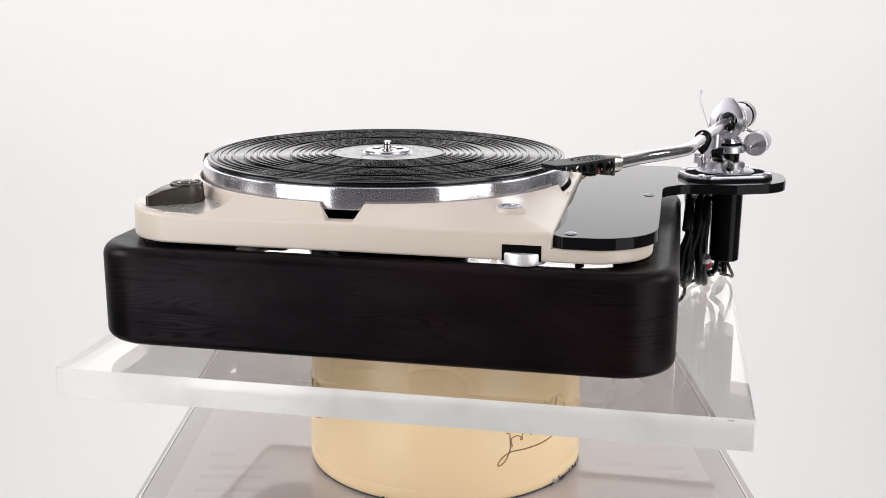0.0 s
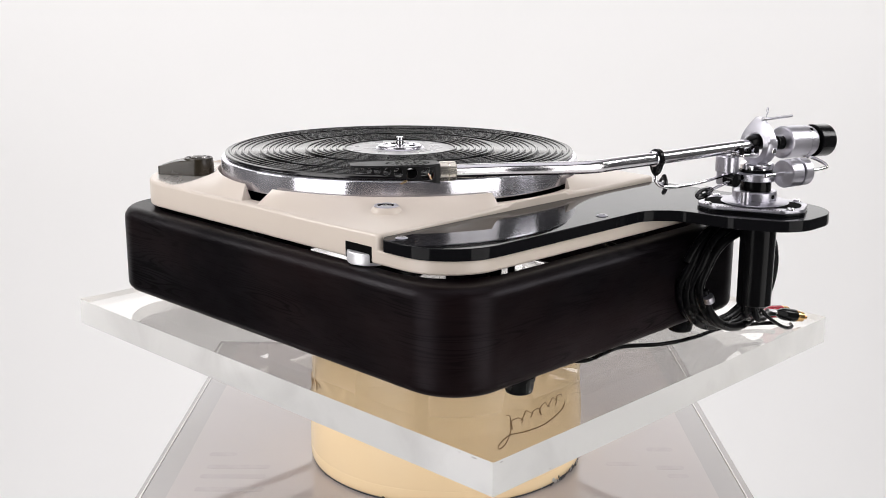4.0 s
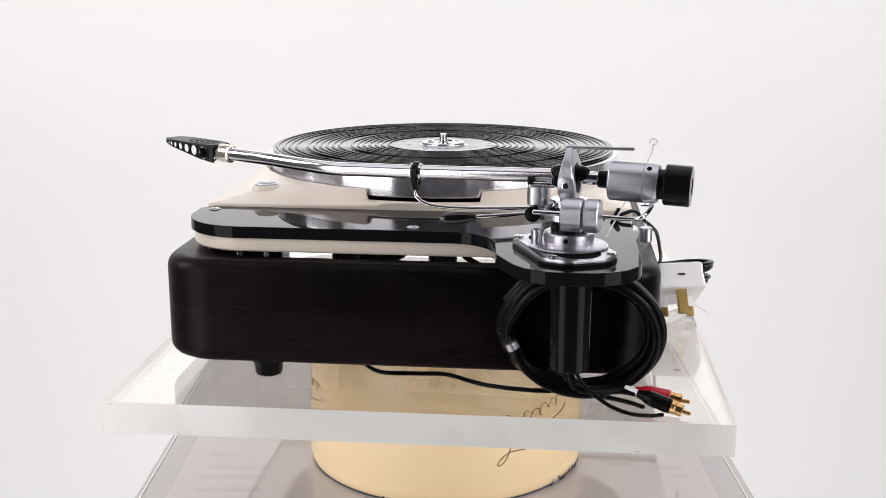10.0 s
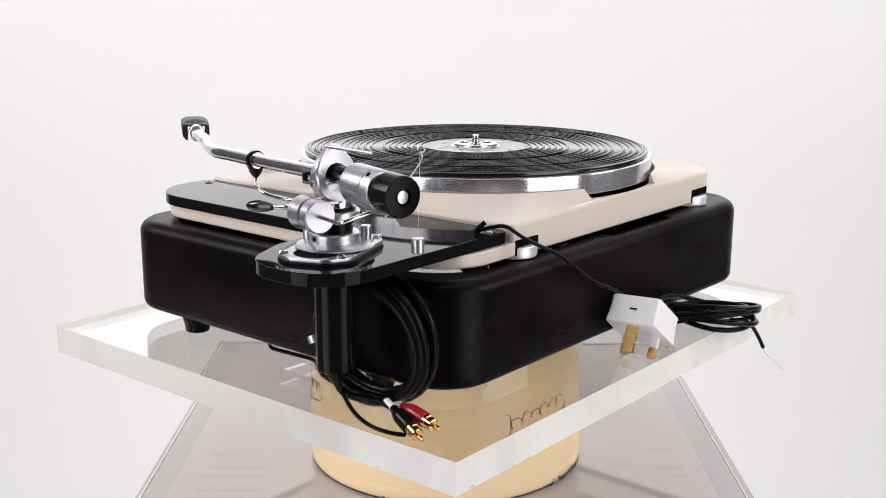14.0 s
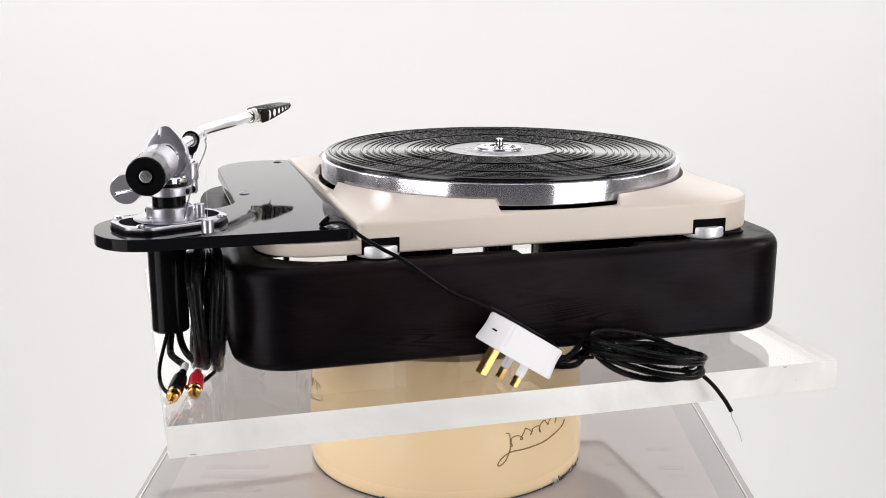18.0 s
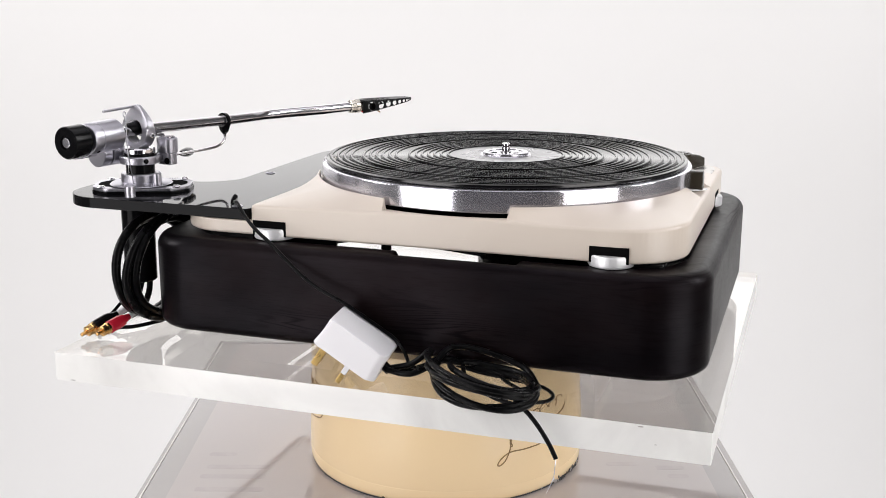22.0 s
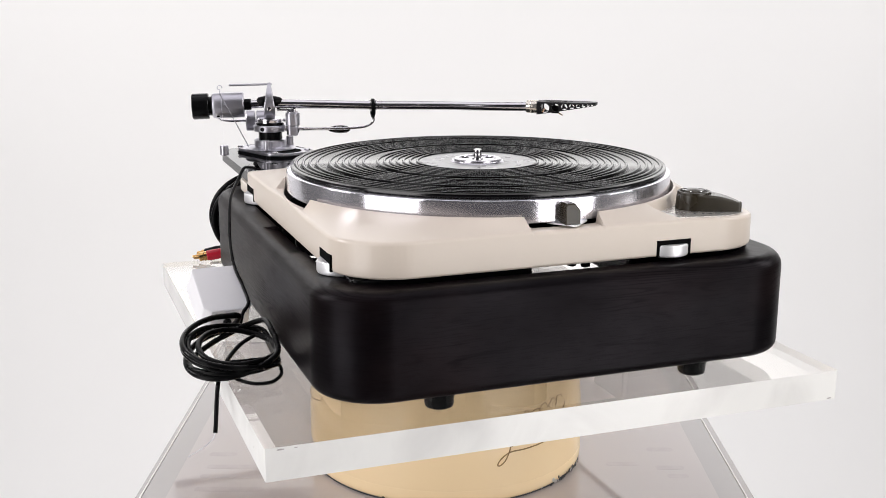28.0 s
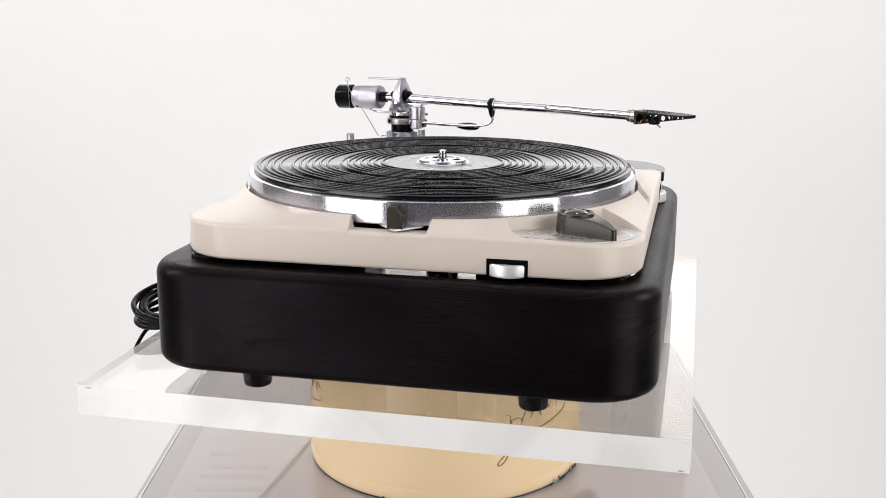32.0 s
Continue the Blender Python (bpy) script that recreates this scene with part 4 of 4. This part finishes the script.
            rad = 0.43 * min(him - lom - 0.0008, LL * (u1 - u0)) if pierced else 0.0
            cy = (him + lom) / 2 - 0.0004
            layers = []
            for t in (0.0, 0.0011):
                ci, co = [], []
                for k in range(N):
                    a = 2 * math.pi * k / N + math.pi / 4
                    ca, sa = math.cos(a), math.sin(a)
                    m_ = max(abs(ca), abs(sa))
                    fx, fy = (ca / m_ + 1) / 2, (sa / m_ + 1) / 2
                    L0 = corner[0][0] + (corner[1][0] - corner[0][0]) * fx
                    ww = corner[0][1] + (corner[1][1] - corner[0][1]) * fx
                    zl = corner[0][2] + (corner[1][2] - corner[0][2]) * fx
                    zh = corner[3][2] + (corner[2][2] - corner[3][2]) * fx
                    co.append(bm.verts.new(st + fd * L0 + sd * (sgn * (ww - t)) + up * (zl + (zh - zl) * fy)))
                    if pierced:
                        ci.append(bm.verts.new(st + fd * (um * LL + rad * ca) + sd * (sgn * (wm - t)) + up * (cy + rad * sa)))
                layers.append((co, ci))
            for k in range(N):
                j = (k + 1) % N
                if pierced:
                    for co, ci in layers:
                        bm.faces.new((co[k], co[j], ci[j], ci[k]))
                    bm.faces.new((layers[0][1][k], layers[0][1][j], layers[1][1][j], layers[1][1][k]))
                bm.faces.new((layers[0][0][k], layers[0][0][j], layers[1][0][j], layers[1][0][k]))
            if not pierced:
                for co, ci in layers:
                    bm.faces.new(co)

    bm = bmesh.new()
    R = []
    for k in range(rows + 1):
        p = st + fd * (LL * k / rows)
        w, hi, lo = ring(k, 0)
        R.append([bm.verts.new(p + sd * sx + up * z) for sx, z in ((-w, hi - 0.0012), (-w + 0.0012, hi), (w - 0.0012, hi), (w, hi - 0.0012), (w - 0.0012, hi - 0.0016), (-w + 0.0012, hi - 0.0016))])
    for i in range(rows):
        for k in range(6):
            bm.faces.new((R[i][k], R[i][(k + 1) % 6], R[i + 1][(k + 1) % 6], R[i + 1][k]))
    bm.faces.new(R[0])
    bm.faces.new(R[-1])
    side_wall(bm, 1)
    side_wall(bm, -1)
    w, hi, lo = ring(rows, 0)
    bm.faces.new([bm.verts.new(head + sd * a + up * b) for a, b in ((-w, lo), (w, lo), (w, hi), (-w, hi))])
    shell = part("head_shell", bm, M_SHELL, ta, "black perforated head shell", smooth=30, weigh=False)
    part("shell_stem", rod(end + fd * 0.009, st + fd * 0.004, 0.0052), M_BLACK, ta)
    # slots in nested arches over the shell's top, their shade painted as black discs
    for i in range(5):
        for k in range(5 + 4 * i):
            w = math.pi * (0.06 + 0.88 * k / (4 + 4 * i))
            along, across = 0.006 + (0.004 + 0.0062 * i) * math.sin(w), (0.0012 + 0.0018 * i) * math.cos(w)
            hi = ring(rows * along / LL, 0)[1]
            q = st + fd * along + up * hi + sd * across
            part("top_slot_shade", lathe([(0, 0), (0.0008, 0), (0.0008, 0.00012), (0, 0.00012)], q, up, 8), M_SHADE, shell)
    p = st + fd * 0.017 - up * 0.0022
    cart = block(-0.004, 0.004, -0.003, 0.0045, -0.0036, 0.004, 0.001, 0.0008, Matrix.Translation(p) @ Matrix((sd, fd, up)).transposed().to_4x4())
    part("cartridge", cart, M_BLACK, shell, "small dark cartridge")
    for k, mm in enumerate((M_GOLD, M_RED, M_WHITE, M_GOLD)):
        q0 = st + fd * 0.001 + sd * (0.0045 - 0.003 * k) - up * 0.004
        q1 = p - fd * 0.011 + sd * (0.0045 - 0.003 * k)
        part("lead_wire", sweep(curve_pts([q0, (q0 + q1) / 2 - up * 0.003, q1], 5), 0.0006, 6), mm, shell, "fine coloured lead")
    part("stylus", rod(p + fd * 0.004 - up * 0.0035, p + fd * 0.008 - up * 0.0058, 0.0006), M_GOLD, shell)
    # counterweight
    bk = (Vector((0.2505, 0.1758, 0.1561)) - PIV).normalized()
    part("rear_shaft", rod(PIV, PIV + bk * 0.03, 0.0042), M_CHROME, ta)
    part("shaft_bush", rod(PIV + bk * 0.018, PIV + bk * 0.0255, 0.0056), M_BLACK, ta)
    part("counterweight", lathe([(0, 0.025), (0.0112, 0.025), (0.012, 0.0254), (0.0126, 0.0263), (0.0126, 0.0465), (0.0122, 0.0468), (0.0126, 0.0472), (0.0126, 0.053), (0.0118, 0.0556), (0.0098, 0.0565), (0, 0.0565)], PIV, bk, 48), M_SATIN, ta, "satin aluminium counterweight")
    # black discs paint the shade of the grub screw holes
    for s in (-0.9, 2.2):
        nrm = (SIDE * math.cos(s) + Vector((0, 0, 1)) * math.sin(s)).normalized()
        q = PIV + bk * 0.0505
        part("grub_hole_shade", rod(q + nrm * 0.0121, q + nrm * 0.0128, 0.0016), M_SHADE, ta, "black disc painting the shade of a grub screw hole")
    part("decoupler", rod(PIV + bk * 0.056, PIV + bk * 0.06, 0.0095), M_BLACK, ta)
    part("end_knob", lathe([(0, 0.0595), (0.0122, 0.0595), (0.0128, 0.0602), (0.0128, 0.0748), (0.0121, 0.0757), (0.0056, 0.0759), (0.0053, 0.0735), (0, 0.0733)], PIV, bk, 48), M_BLACK, ta, "black end knob")
    part("end_bolt", rod(PIV + bk * 0.0732, PIV + bk * 0.0755, 0.0041), M_HUB, ta)
    # top rod
    part("guide_rod", rod((0.2372, 0.098, 0.1774), (0.2395, 0.1405, 0.1772), 0.0011), M_SATIN, ta, "thin steel rod")
    # bias wire, thread and weight
    lp = Vector((0.2103, 0.1534, 0.1776))
    ft = Vector((0.2254, 0.1255, 0.1175))
    loop = [ft, ft.lerp(lp, 0.5) + BACK * 0.002, lp - Vector((0, 0, 0.008))]
    for k in range(9):
        t = k / 8 * 1.6 * math.pi
        loop.append(lp + BACK * (0.0022 * math.sin(t) + 0.001) + SIDE * (0.0011 * math.sin(t)) + Vector((0, 0, 0.0002 - 0.0021 * math.cos(t))))
    part("bias_wire", sweep(curve_pts(loop, 4), 0.00046, 8), M_SATIN, ta, "thin looped bias wire")
    part("bias_thread", rod((0.2102, 0.1532, 0.1775), (0.2112, 0.1522, 0.1215), 0.0001, None, 0.00003, 6), M_WHITE, ta, "fine nylon thread")
    part("bias_weight", lathe([(0, 0.1122), (0.0036, 0.1122), (0.0041, 0.1127), (0.0041, 0.1212), (0.0036, 0.1217), (0, 0.1217)], (0.2112, 0.1522, 0), segs=28), M_SATIN, ta, "small hanging steel weight")
    # rider weights on the outer side
    q = Vector((0.2590, 0.1, 0.1388))
    yv = BACK
    part("rider_rod", rod(q - yv * 0.022, q + yv * 0.014, 0.0016), M_CHROME, ta)
    part("rider_weight", lathe([(0, -0.003), (0.0098, -0.003), (0.0105, -0.0023), (0.0105, 0.0092), (0.0098, 0.0098), (0, 0.0098)], q, yv, 40), M_SATIN, ta)
    part("rider_weight", lathe([(0, 0.0112), (0.0098, 0.0112), (0.0105, 0.0119), (0.0105, 0.0196), (0.0098, 0.0204), (0, 0.0204)], q, yv, 40), M_SATIN, ta)
    e0 = q + yv * 0.02
    e1 = PIV + bk * 0.045 + Vector((0.006, 0, -0.0125))
    part("rider_link", sweep(curve_pts([e0, e0 + yv * 0.02, e0 + yv * 0.027 + Vector((-0.001, 0, 0.002)), e1 + Vector((0.004, 0.006, 0.0)), e1], 6), 0.0014, 10), M_CHROME, ta, "bent chrome link")
    # cueing bracket, lever and rest
    b = Vector((0.2200, 0.0815, 0.137))
    part("bracket", block(-0.0045, 0.0045, -0.024, 0.0, 0.1314, 0.1366, 0.002, 0.0005, Matrix.Translation((x - 0.006, y, 0)) @ Matrix.Rotation(radians(-8), 4, "Z")), M_SATIN, ta)
    cm = Matrix.Translation((b.x, b.y, 0)) @ Matrix.Rotation(radians(-12), 4, "Z")
    cb = part("cueing_block", block(-0.0085, 0.0085, -0.007, 0.007, 0.1375, 0.1500, 0.0055, 0.0008, cm), M_SATIN, ta, "satin cueing block")
    part("cap", block(-0.0066, 0.0066, -0.0052, 0.0052, 0.1500, 0.1513, 0.004, 0.0003, cm), M_HUB, cb)
    part("lobe", block(-0.0075, 0.0075, -0.005, 0.0055, 0.1278, 0.1377, 0.0035, 0.001, cm), M_SATIN, cb)
    # the lobe's two holes are black discs with the shade painted in
    for hx, hz, hr in ((-0.0042, 0.1312, 0.0028), (0.0036, 0.1338, 0.002)):
        q = cm @ Vector((hx, 0.0054, hz))
        part("hole", rod(q, q + BACK * 0.0006, hr), M_SHADE, cb)
    for az in (20, 140, 260):
        d = Vector((math.cos(radians(az)), math.sin(radians(az)), 0))
        q = Vector((x, y, 0.1342))
        part("clamp_screw", rod(q + d * 0.0155, q + d * 0.0172, 0.0021), M_BLACK, ta, "small dark clamp screw")
    lp0 = Vector((0.2275, 0.0785, 0.1325))
    part("lever_boss", rod(lp0 - SIDE * 0.004, lp0 + SIDE * 0.006, 0.0052), M_BLACK, ta, "black lever boss")
    pe = Vector((0.2335, 0.0295, 0.1297))
    part("lever_stalk", rod(lp0, lp0.lerp(pe, 0.75), 0.0013), M_CHROME, ta)
    dv = (pe - lp0).normalized()
    part("cueing_lever", lathe([(0, -0.013), (0.0022, -0.0115), (0.0036, -0.006), (0.0042, 0.001), (0.0036, 0.0075), (0.0018, 0.011), (0, 0.012)], pe, dv, 24), M_RUBBER, ta, "black cueing lever paddle")
    cl = Vector((0.2112, 0.0005, 0.1555))
    bm = bmesh.new()
    N = 40
    rows = []
    for along, grow in ((-0.0019, -0.0005), (-0.0014, 0.0), (0.0014, 0.0), (0.0019, -0.0005)):
        ring_out = []
        for k in range(N):
            w = 2 * math.pi * k / N
            # a round eye that narrows to a point over the stem
            rr = 0.0069 + 0.0045 * max(0.0, -math.sin(w)) ** 7 + 0.0005 * max(0.0, -math.sin(w))
            ring_out.append(bm.verts.new(cl + SIDE * ((rr + grow) * math.cos(w)) + Vector((0, 0, (rr + grow) * math.sin(w))) + ARM_DIR * along))
        rows.append(ring_out)
    for along in (0.0019, -0.0019):
        rows.append([bm.verts.new(cl + SIDE * (0.0053 * math.cos(2 * math.pi * k / N)) + Vector((0, 0, 0.0053 * math.sin(2 * math.pi * k / N))) + ARM_DIR * along) for k in range(N)])
    for p0, p1 in zip(rows, rows[1:] + rows[:1]):
        for k in range(N):
            bm.faces.new((p0[k], p0[(k + 1) % N], p1[(k + 1) % N], p1[k]))
    part("rest_clip", bm, M_BLACK, ta, "black rest clip round the tube")
    for sgn in (-1, 1):
        q = cl - Vector((0, 0, 0.0082)) + ARM_DIR * (0.0017 * sgn)
        part("clip_pin", rod(q, q + ARM_DIR * (0.0006 * sgn), 0.0014), M_CHROME, ta)
    part("clip_band", lathe([(0.0046, -0.0036), (0.0056, -0.0036), (0.0057, -0.0026), (0.0052, -0.0022), (0.0052, 0.0022), (0.0057, 0.0026), (0.0056, 0.0036), (0.0046, 0.0036), (0.0046, -0.0036)], cl, ARM_DIR, 28), M_CHROME, ta)
    part("clip_stem", rod(cl - Vector((0, 0, 0.006)), cl - Vector((0, 0, 0.0125)), 0.0032, 0.0018), M_BLACK, ta)
    rest = [cl - Vector((0, 0, 0.011)), cl - Vector((-0.0003, 0.0005, 0.016)), cl + Vector((0.0012, 0.005, -0.0205)), cl + Vector((0.003, 0.016, -0.0225)), cl + Vector((0.0065, 0.04, -0.0225)), Vector((0.2195, 0.078, 0.1345))]
    part("rest_arm", sweep(curve_pts(rest, 8), 0.0013, 10), M_CHROME, ta, "bent chrome rest arm")
    return ta


# ---- cables ----
UX = Vector((-0.829, -0.104, -0.55)).normalized()
UZ = Vector((0.542, 0.098, -0.835))
UZ = (UZ - UX * UZ.dot(UX)).normalized()
PLUG = Matrix.Translation((0.0017, 0.1962, 0.0287)) @ Matrix((UX, UZ.cross(UX), UZ)).transposed().to_4x4()

def build_cables():
    tc = thing("phono_cable", (0.215, 0.11, 0.0), "black phono cable coiled beside the plinth, ending in gold plugs", "cable")
    pts = []
    for lp, (cx, cy, ry, rz) in enumerate(((0.2035, 0.108, 0.051, 0.041), (0.2062, 0.112, 0.053, 0.0425), (0.2085, 0.1095, 0.0485, 0.0385), (0.2165, 0.114, 0.051, 0.0415), (0.2205, 0.1135, 0.048, 0.0395))):
        for k in range(14):
            a = 2 * math.pi * k / 14 + 0.4
            pts.append((cx + 0.002 * math.sin(a * 2 + lp) - 0.003 * math.cos(a), cy - ry * math.cos(a), 0.049 + rz * math.sin(a) + 0.0012 * math.cos(lp * 2.3)))
    part("coil", sweep(curve_pts(pts, 4), 0.0035, 12), M_CABLE, tc, "coiled black cable")
    part("drop_lead", sweep(curve_pts([(0.232, 0.100, 0.032), (0.231, 0.104, 0.022), (0.228, 0.114, 0.016), (0.2235, 0.126, 0.0135), (0.2215, 0.138, 0.013), (0.2225, 0.1485, 0.0125)], 6), 0.0026, 10), M_CABLE, tc)
    part("drop_lead", sweep(curve_pts([(0.237, 0.104, 0.032), (0.239, 0.108, 0.02), (0.2385, 0.118, 0.0165), (0.234, 0.131, 0.0155), (0.231, 0.140, 0.0150), (0.2325, 0.1495, 0.0140)], 6), 0.0026, 10), M_CABLE, tc)
    part("earth_lead", sweep(curve_pts([(0.16, -0.045, 0.002), (0.176, -0.03, 0.0018), (0.176, -0.005, 0.0018), (0.176, 0.018, 0.0018), (0.194, 0.045, 0.002), (0.203, 0.075, 0.0025), (0.206, 0.113, 0.003), (0.219, 0.142, 0.003), (0.231, 0.154, 0.004)], 6), 0.0016, 10), M_CABLE, tc)
    for nm, mm, tip, root, lab in (("black_plug", M_BLACK, (0.2431, 0.1835, 0.0050), (0.2325, 0.1495, 0.0140), "black phono plug with gold tip"), ("red_plug", M_RED, (0.2279, 0.1845, 0.0075), (0.2225, 0.1485, 0.0125), "red phono plug with gold tip")):
        tip, root = Vector(tip), Vector(root)
        d = (tip - root).normalized()
        L = (tip - root).length
        pg = part(nm, lathe([(0, 0), (0.0026, 0), (0.0032, 0.004), (0.0046, 0.007), (0.0052, 0.011), (0.0052, 0.0225), (0.0046, 0.0235), (0, 0.0235)], root, d, 28), mm, tc, lab)
        part("shell", lathe([(0, 0.0232), (0.0045, 0.0232), (0.0047, 0.026), (0.0042, 0.0265), (0.0042, L - 0.006), (0.0036, L - 0.0055), (0, L - 0.0058)], root, d, 28), M_GOLD, pg, "gold-plated shell")
        part("pin", rod(root + d * (L - 0.006), tip, 0.0015), M_GOLD, pg)
        part("sleeve", rod(root - d * 0.009, root + d * 0.001, 0.0026), M_WHITE, pg, "white heat-shrink sleeve")
    part("thin_lead", sweep(curve_pts([(0.24, 0.108, 0.031), (0.2435, 0.114, 0.022), (0.2475, 0.128, 0.012), (0.248, 0.142, 0.006), (0.245, 0.156, 0.0035), (0.2385, 0.166, 0.002)], 6), 0.0014, 10), M_CABLE, tc, "thin black lead looped beside the plugs")
    part("tie_ring", lathe([(0.0036, -0.0026), (0.0043, -0.0026), (0.0043, 0.0026), (0.0036, 0.0026), (0.0036, -0.0026)], (0.2205, 0.066, 0.040), (0, 0.45, -0.89), 20), M_SATIN, tc, "grey tie ring on the cable")
    # mains lead with its plug
    mp = thing("mains_plug", (0.0, 0.2, 0.0), "white three-pin mains plug resting against the plinth", "plug")
    build_plug(mp)
    mc = thing("mains_cable", (-0.09, 0.2, 0.0), "thin black mains cable in a loose coil at the slab's edge", "cable")
    part("supply_lead", sweep(curve_pts([(0.131, 0.134, 0.1094), (0.1275, 0.138, 0.111), (0.1235, 0.1435, 0.113), (0.1175, 0.151, 0.1135), (0.107, 0.1585, 0.105), (0.094, 0.166, 0.097), (0.079, 0.1715, 0.0885), (0.0475, 0.178, 0.0655), PLUG @ Vector((-0.022, -0.0165, -0.0126)), PLUG @ Vector((0.0, -0.017, -0.0126)), PLUG @ Vector((0.02, -0.0165, -0.0126)), (-0.029, 0.183, 0.022), (-0.035, 0.187, 0.013), (-0.043, 0.194, 0.014), (-0.05, 0.206, 0.018)], 6), 0.0014, 10), M_CABLE, mc)
    part("tie_end", sweep(curve_pts([(0.131, 0.134, 0.1094), (0.129, 0.1365, 0.1125), (0.1255, 0.139, 0.1162)], 4), 0.0019, 8), M_CABLE, mc)
    # six loose turns on the slab, most raised on the plug's side, one against the plinth
    e1 = Vector((0.718, -0.696, 0))
    e2 = Vector((0.696, 0.718, 0))
    turns = ((0.0445, 0.0350, -0.0915, 0.2000, 0.13, 0.14, 0.0100), (0.0435, 0.0345, -0.0945, 0.1995, 0.15, 0.11, 0.0), (0.0400, 0.0330, -0.0930, 0.1980, -0.02, -0.30, 0.002), (0.0440, 0.0335, -0.0935, 0.2010, 0.10, 0.12, 0.005), (0.0410, 0.0340, -0.0900, 0.1995, 0.17, 0.14, 0.002), (0.0320, 0.0265, -0.0985, 0.1995, 0.14, 0.15, 0.007))
    pts = []
    for lp, now in enumerate(turns):
        nxt = turns[min(lp + 1, len(turns) - 1)]
        for k in range(14):
            f = k / 14
            ra, rb, cx, cy, sx, sy, dz = [p + (q - p) * smooth01(f) for p, q in zip(now, nxt)]
            a = 2 * math.pi * f + 0.65
            p = e1 * (ra * math.cos(a)) + e2 * (rb * math.sin(a))
            z = 0.003 + dz + p.x * sx + p.y * sy + math.hypot(sx * ra, sy * ra) * 0.92 + 0.0012 * (1 + math.sin(2 * a + lp))
            pts.append((cx + p.x, max(cy + p.y, 0.1722), max(z, 0.0026)))
    part("coil", sweep(curve_pts(pts, 4), 0.0022, 10), M_CABLE, mc, "loosely coiled black cable")
    part("stray_loop", sweep(curve_pts([pts[-8], (-0.1, 0.1745, 0.006), (-0.112, 0.1725, 0.005), (-0.129, 0.175, 0.0035), (-0.1385, 0.184, 0.002), (-0.1375, 0.196, 0.002), (-0.129, 0.205, 0.003), (-0.118, 0.212, 0.0045)], 6), 0.0014, 8), M_CABLE, mc, "thin stray loop of cable")
    for gy, gz, n in ((0.0, 0.0, 0), (0.006, 0.004, 14), (-0.004, 0.007, 28)):
        root = PLUG @ Vector((0.029, gy * 0.3, 0.002 + gz * 0.2))
        join_at = Vector(pts[n])
        part("coil_lead", sweep(curve_pts([root, root.lerp(join_at, 0.5) + Vector((-0.002, gy, -0.003)), join_at, pts[n + 1]], 6), 0.0022, 10), M_CABLE, mc, "black lead from the plug to the coil")
    part("loose_end", sweep(curve_pts([pts[-1], (-0.08, 0.196, 0.012), (-0.1, 0.2095, 0.0065), (-0.118, 0.2155, 0.0045), (-0.1276, 0.2195, 0.003), (-0.137, 0.2225, -0.005), (-0.146, 0.225, -0.0165), (-0.1513, 0.2268, -0.0255)], 6), 0.0016, 10), M_CABLE, mc)
    part("bare_strand", sweep(curve_pts([(-0.1513, 0.2268, -0.0252), (-0.1512, 0.229, -0.030), (-0.1518, 0.236, -0.035), (-0.1498, 0.2461, -0.041)], 6), 0.0003, 6), M_SATIN, mc, "bare wire strand")


def build_plug(mp):
    # it leans on its pins: ux from the top end to the cable, uz along the pins
    m = PLUG
    ln = fillet([(-0.0246, -0.0200, 0.003), (0.0208, -0.0208, 0.004), (0.0262, -0.0150, 0.004), (0.0262, 0.0150, 0.004), (0.0208, 0.0208, 0.004), (-0.0246, 0.0200, 0.003)], 5)
    rows = ((0.0, 0.0112, 0.97), (0.0, 0.0103, 1.0), (0.0, 0.0078, 0.99), (0.0, 0.003, 0.965), (0.0, -0.002, 0.95), (0.0, -0.006, 0.95), (0.0, -0.0088, 0.96), (0.0, -0.0103, 0.945), (0.0, -0.0110, 0.90))
    bm = bmesh.new()
    rings = [[bm.verts.new(m @ Vector((p.x * k, p.y * k, z))) for p in ln] for _, z, k in rows]
    for p, q in zip(rings, rings[1:]):
        for i in range(len(ln)):
            j = (i + 1) % len(ln)
            bm.faces.new((p[i], p[j], q[j], q[i]))
    bm.faces.new(rings[0])
    bm.faces.new(rings[-1])
    body = part("body", bm, M_WHITE, mp, "white plastic plug body")
    # black bar on the end face paints the moulded slot's shade
    part("moulded_slot_shade", block(-0.0246, -0.0225, -0.0028, 0.0028, -0.0008, 0.0004, 0.0002, 0.0002, m), M_BLACK, body, "black bar painting the shade of the moulded slot")
    part("earth_pin", block(-0.0190, -0.0138, -0.0042, 0.0042, 0.010, 0.0315, 0.0006, 0.0008, m), M_BRASS, body, "long brass earth pin")
    for y in (-0.011, 0.011):
        part("pin_sleeve", block(0.0030, 0.0070, y - 0.0032, y + 0.0032, 0.010, 0.0198, 0.0006, 0.0003, m), M_WHITE, body, "white pin sleeve")
        part("pin", block(0.0032, 0.0068, y - 0.003, y + 0.003, 0.0196, 0.0280, 0.0006, 0.0008, m), M_BRASS, body, "brass pin")
    part("cable_boot", rod(m @ Vector((0.024, 0, 0.002)), m @ Vector((0.031, 0, 0.003)), 0.0034), M_BLACK, body)


def motions():
    """The slab and all that stands on it turn together on the drum."""
    for ob in MOVERS:
        o = Vector(ORG[ob]) + Vector((0, 0, TOP))
        walk(ob, [(t, Matrix.Rotation(radians(turn_at(t)), 4, "Z") @ Matrix.Translation(o)) for t in range(33)])


build_stand()
build_drum()
build_slab()
build_plinth()
build_player()
build_board()
build_arm()
build_cables()
motions()
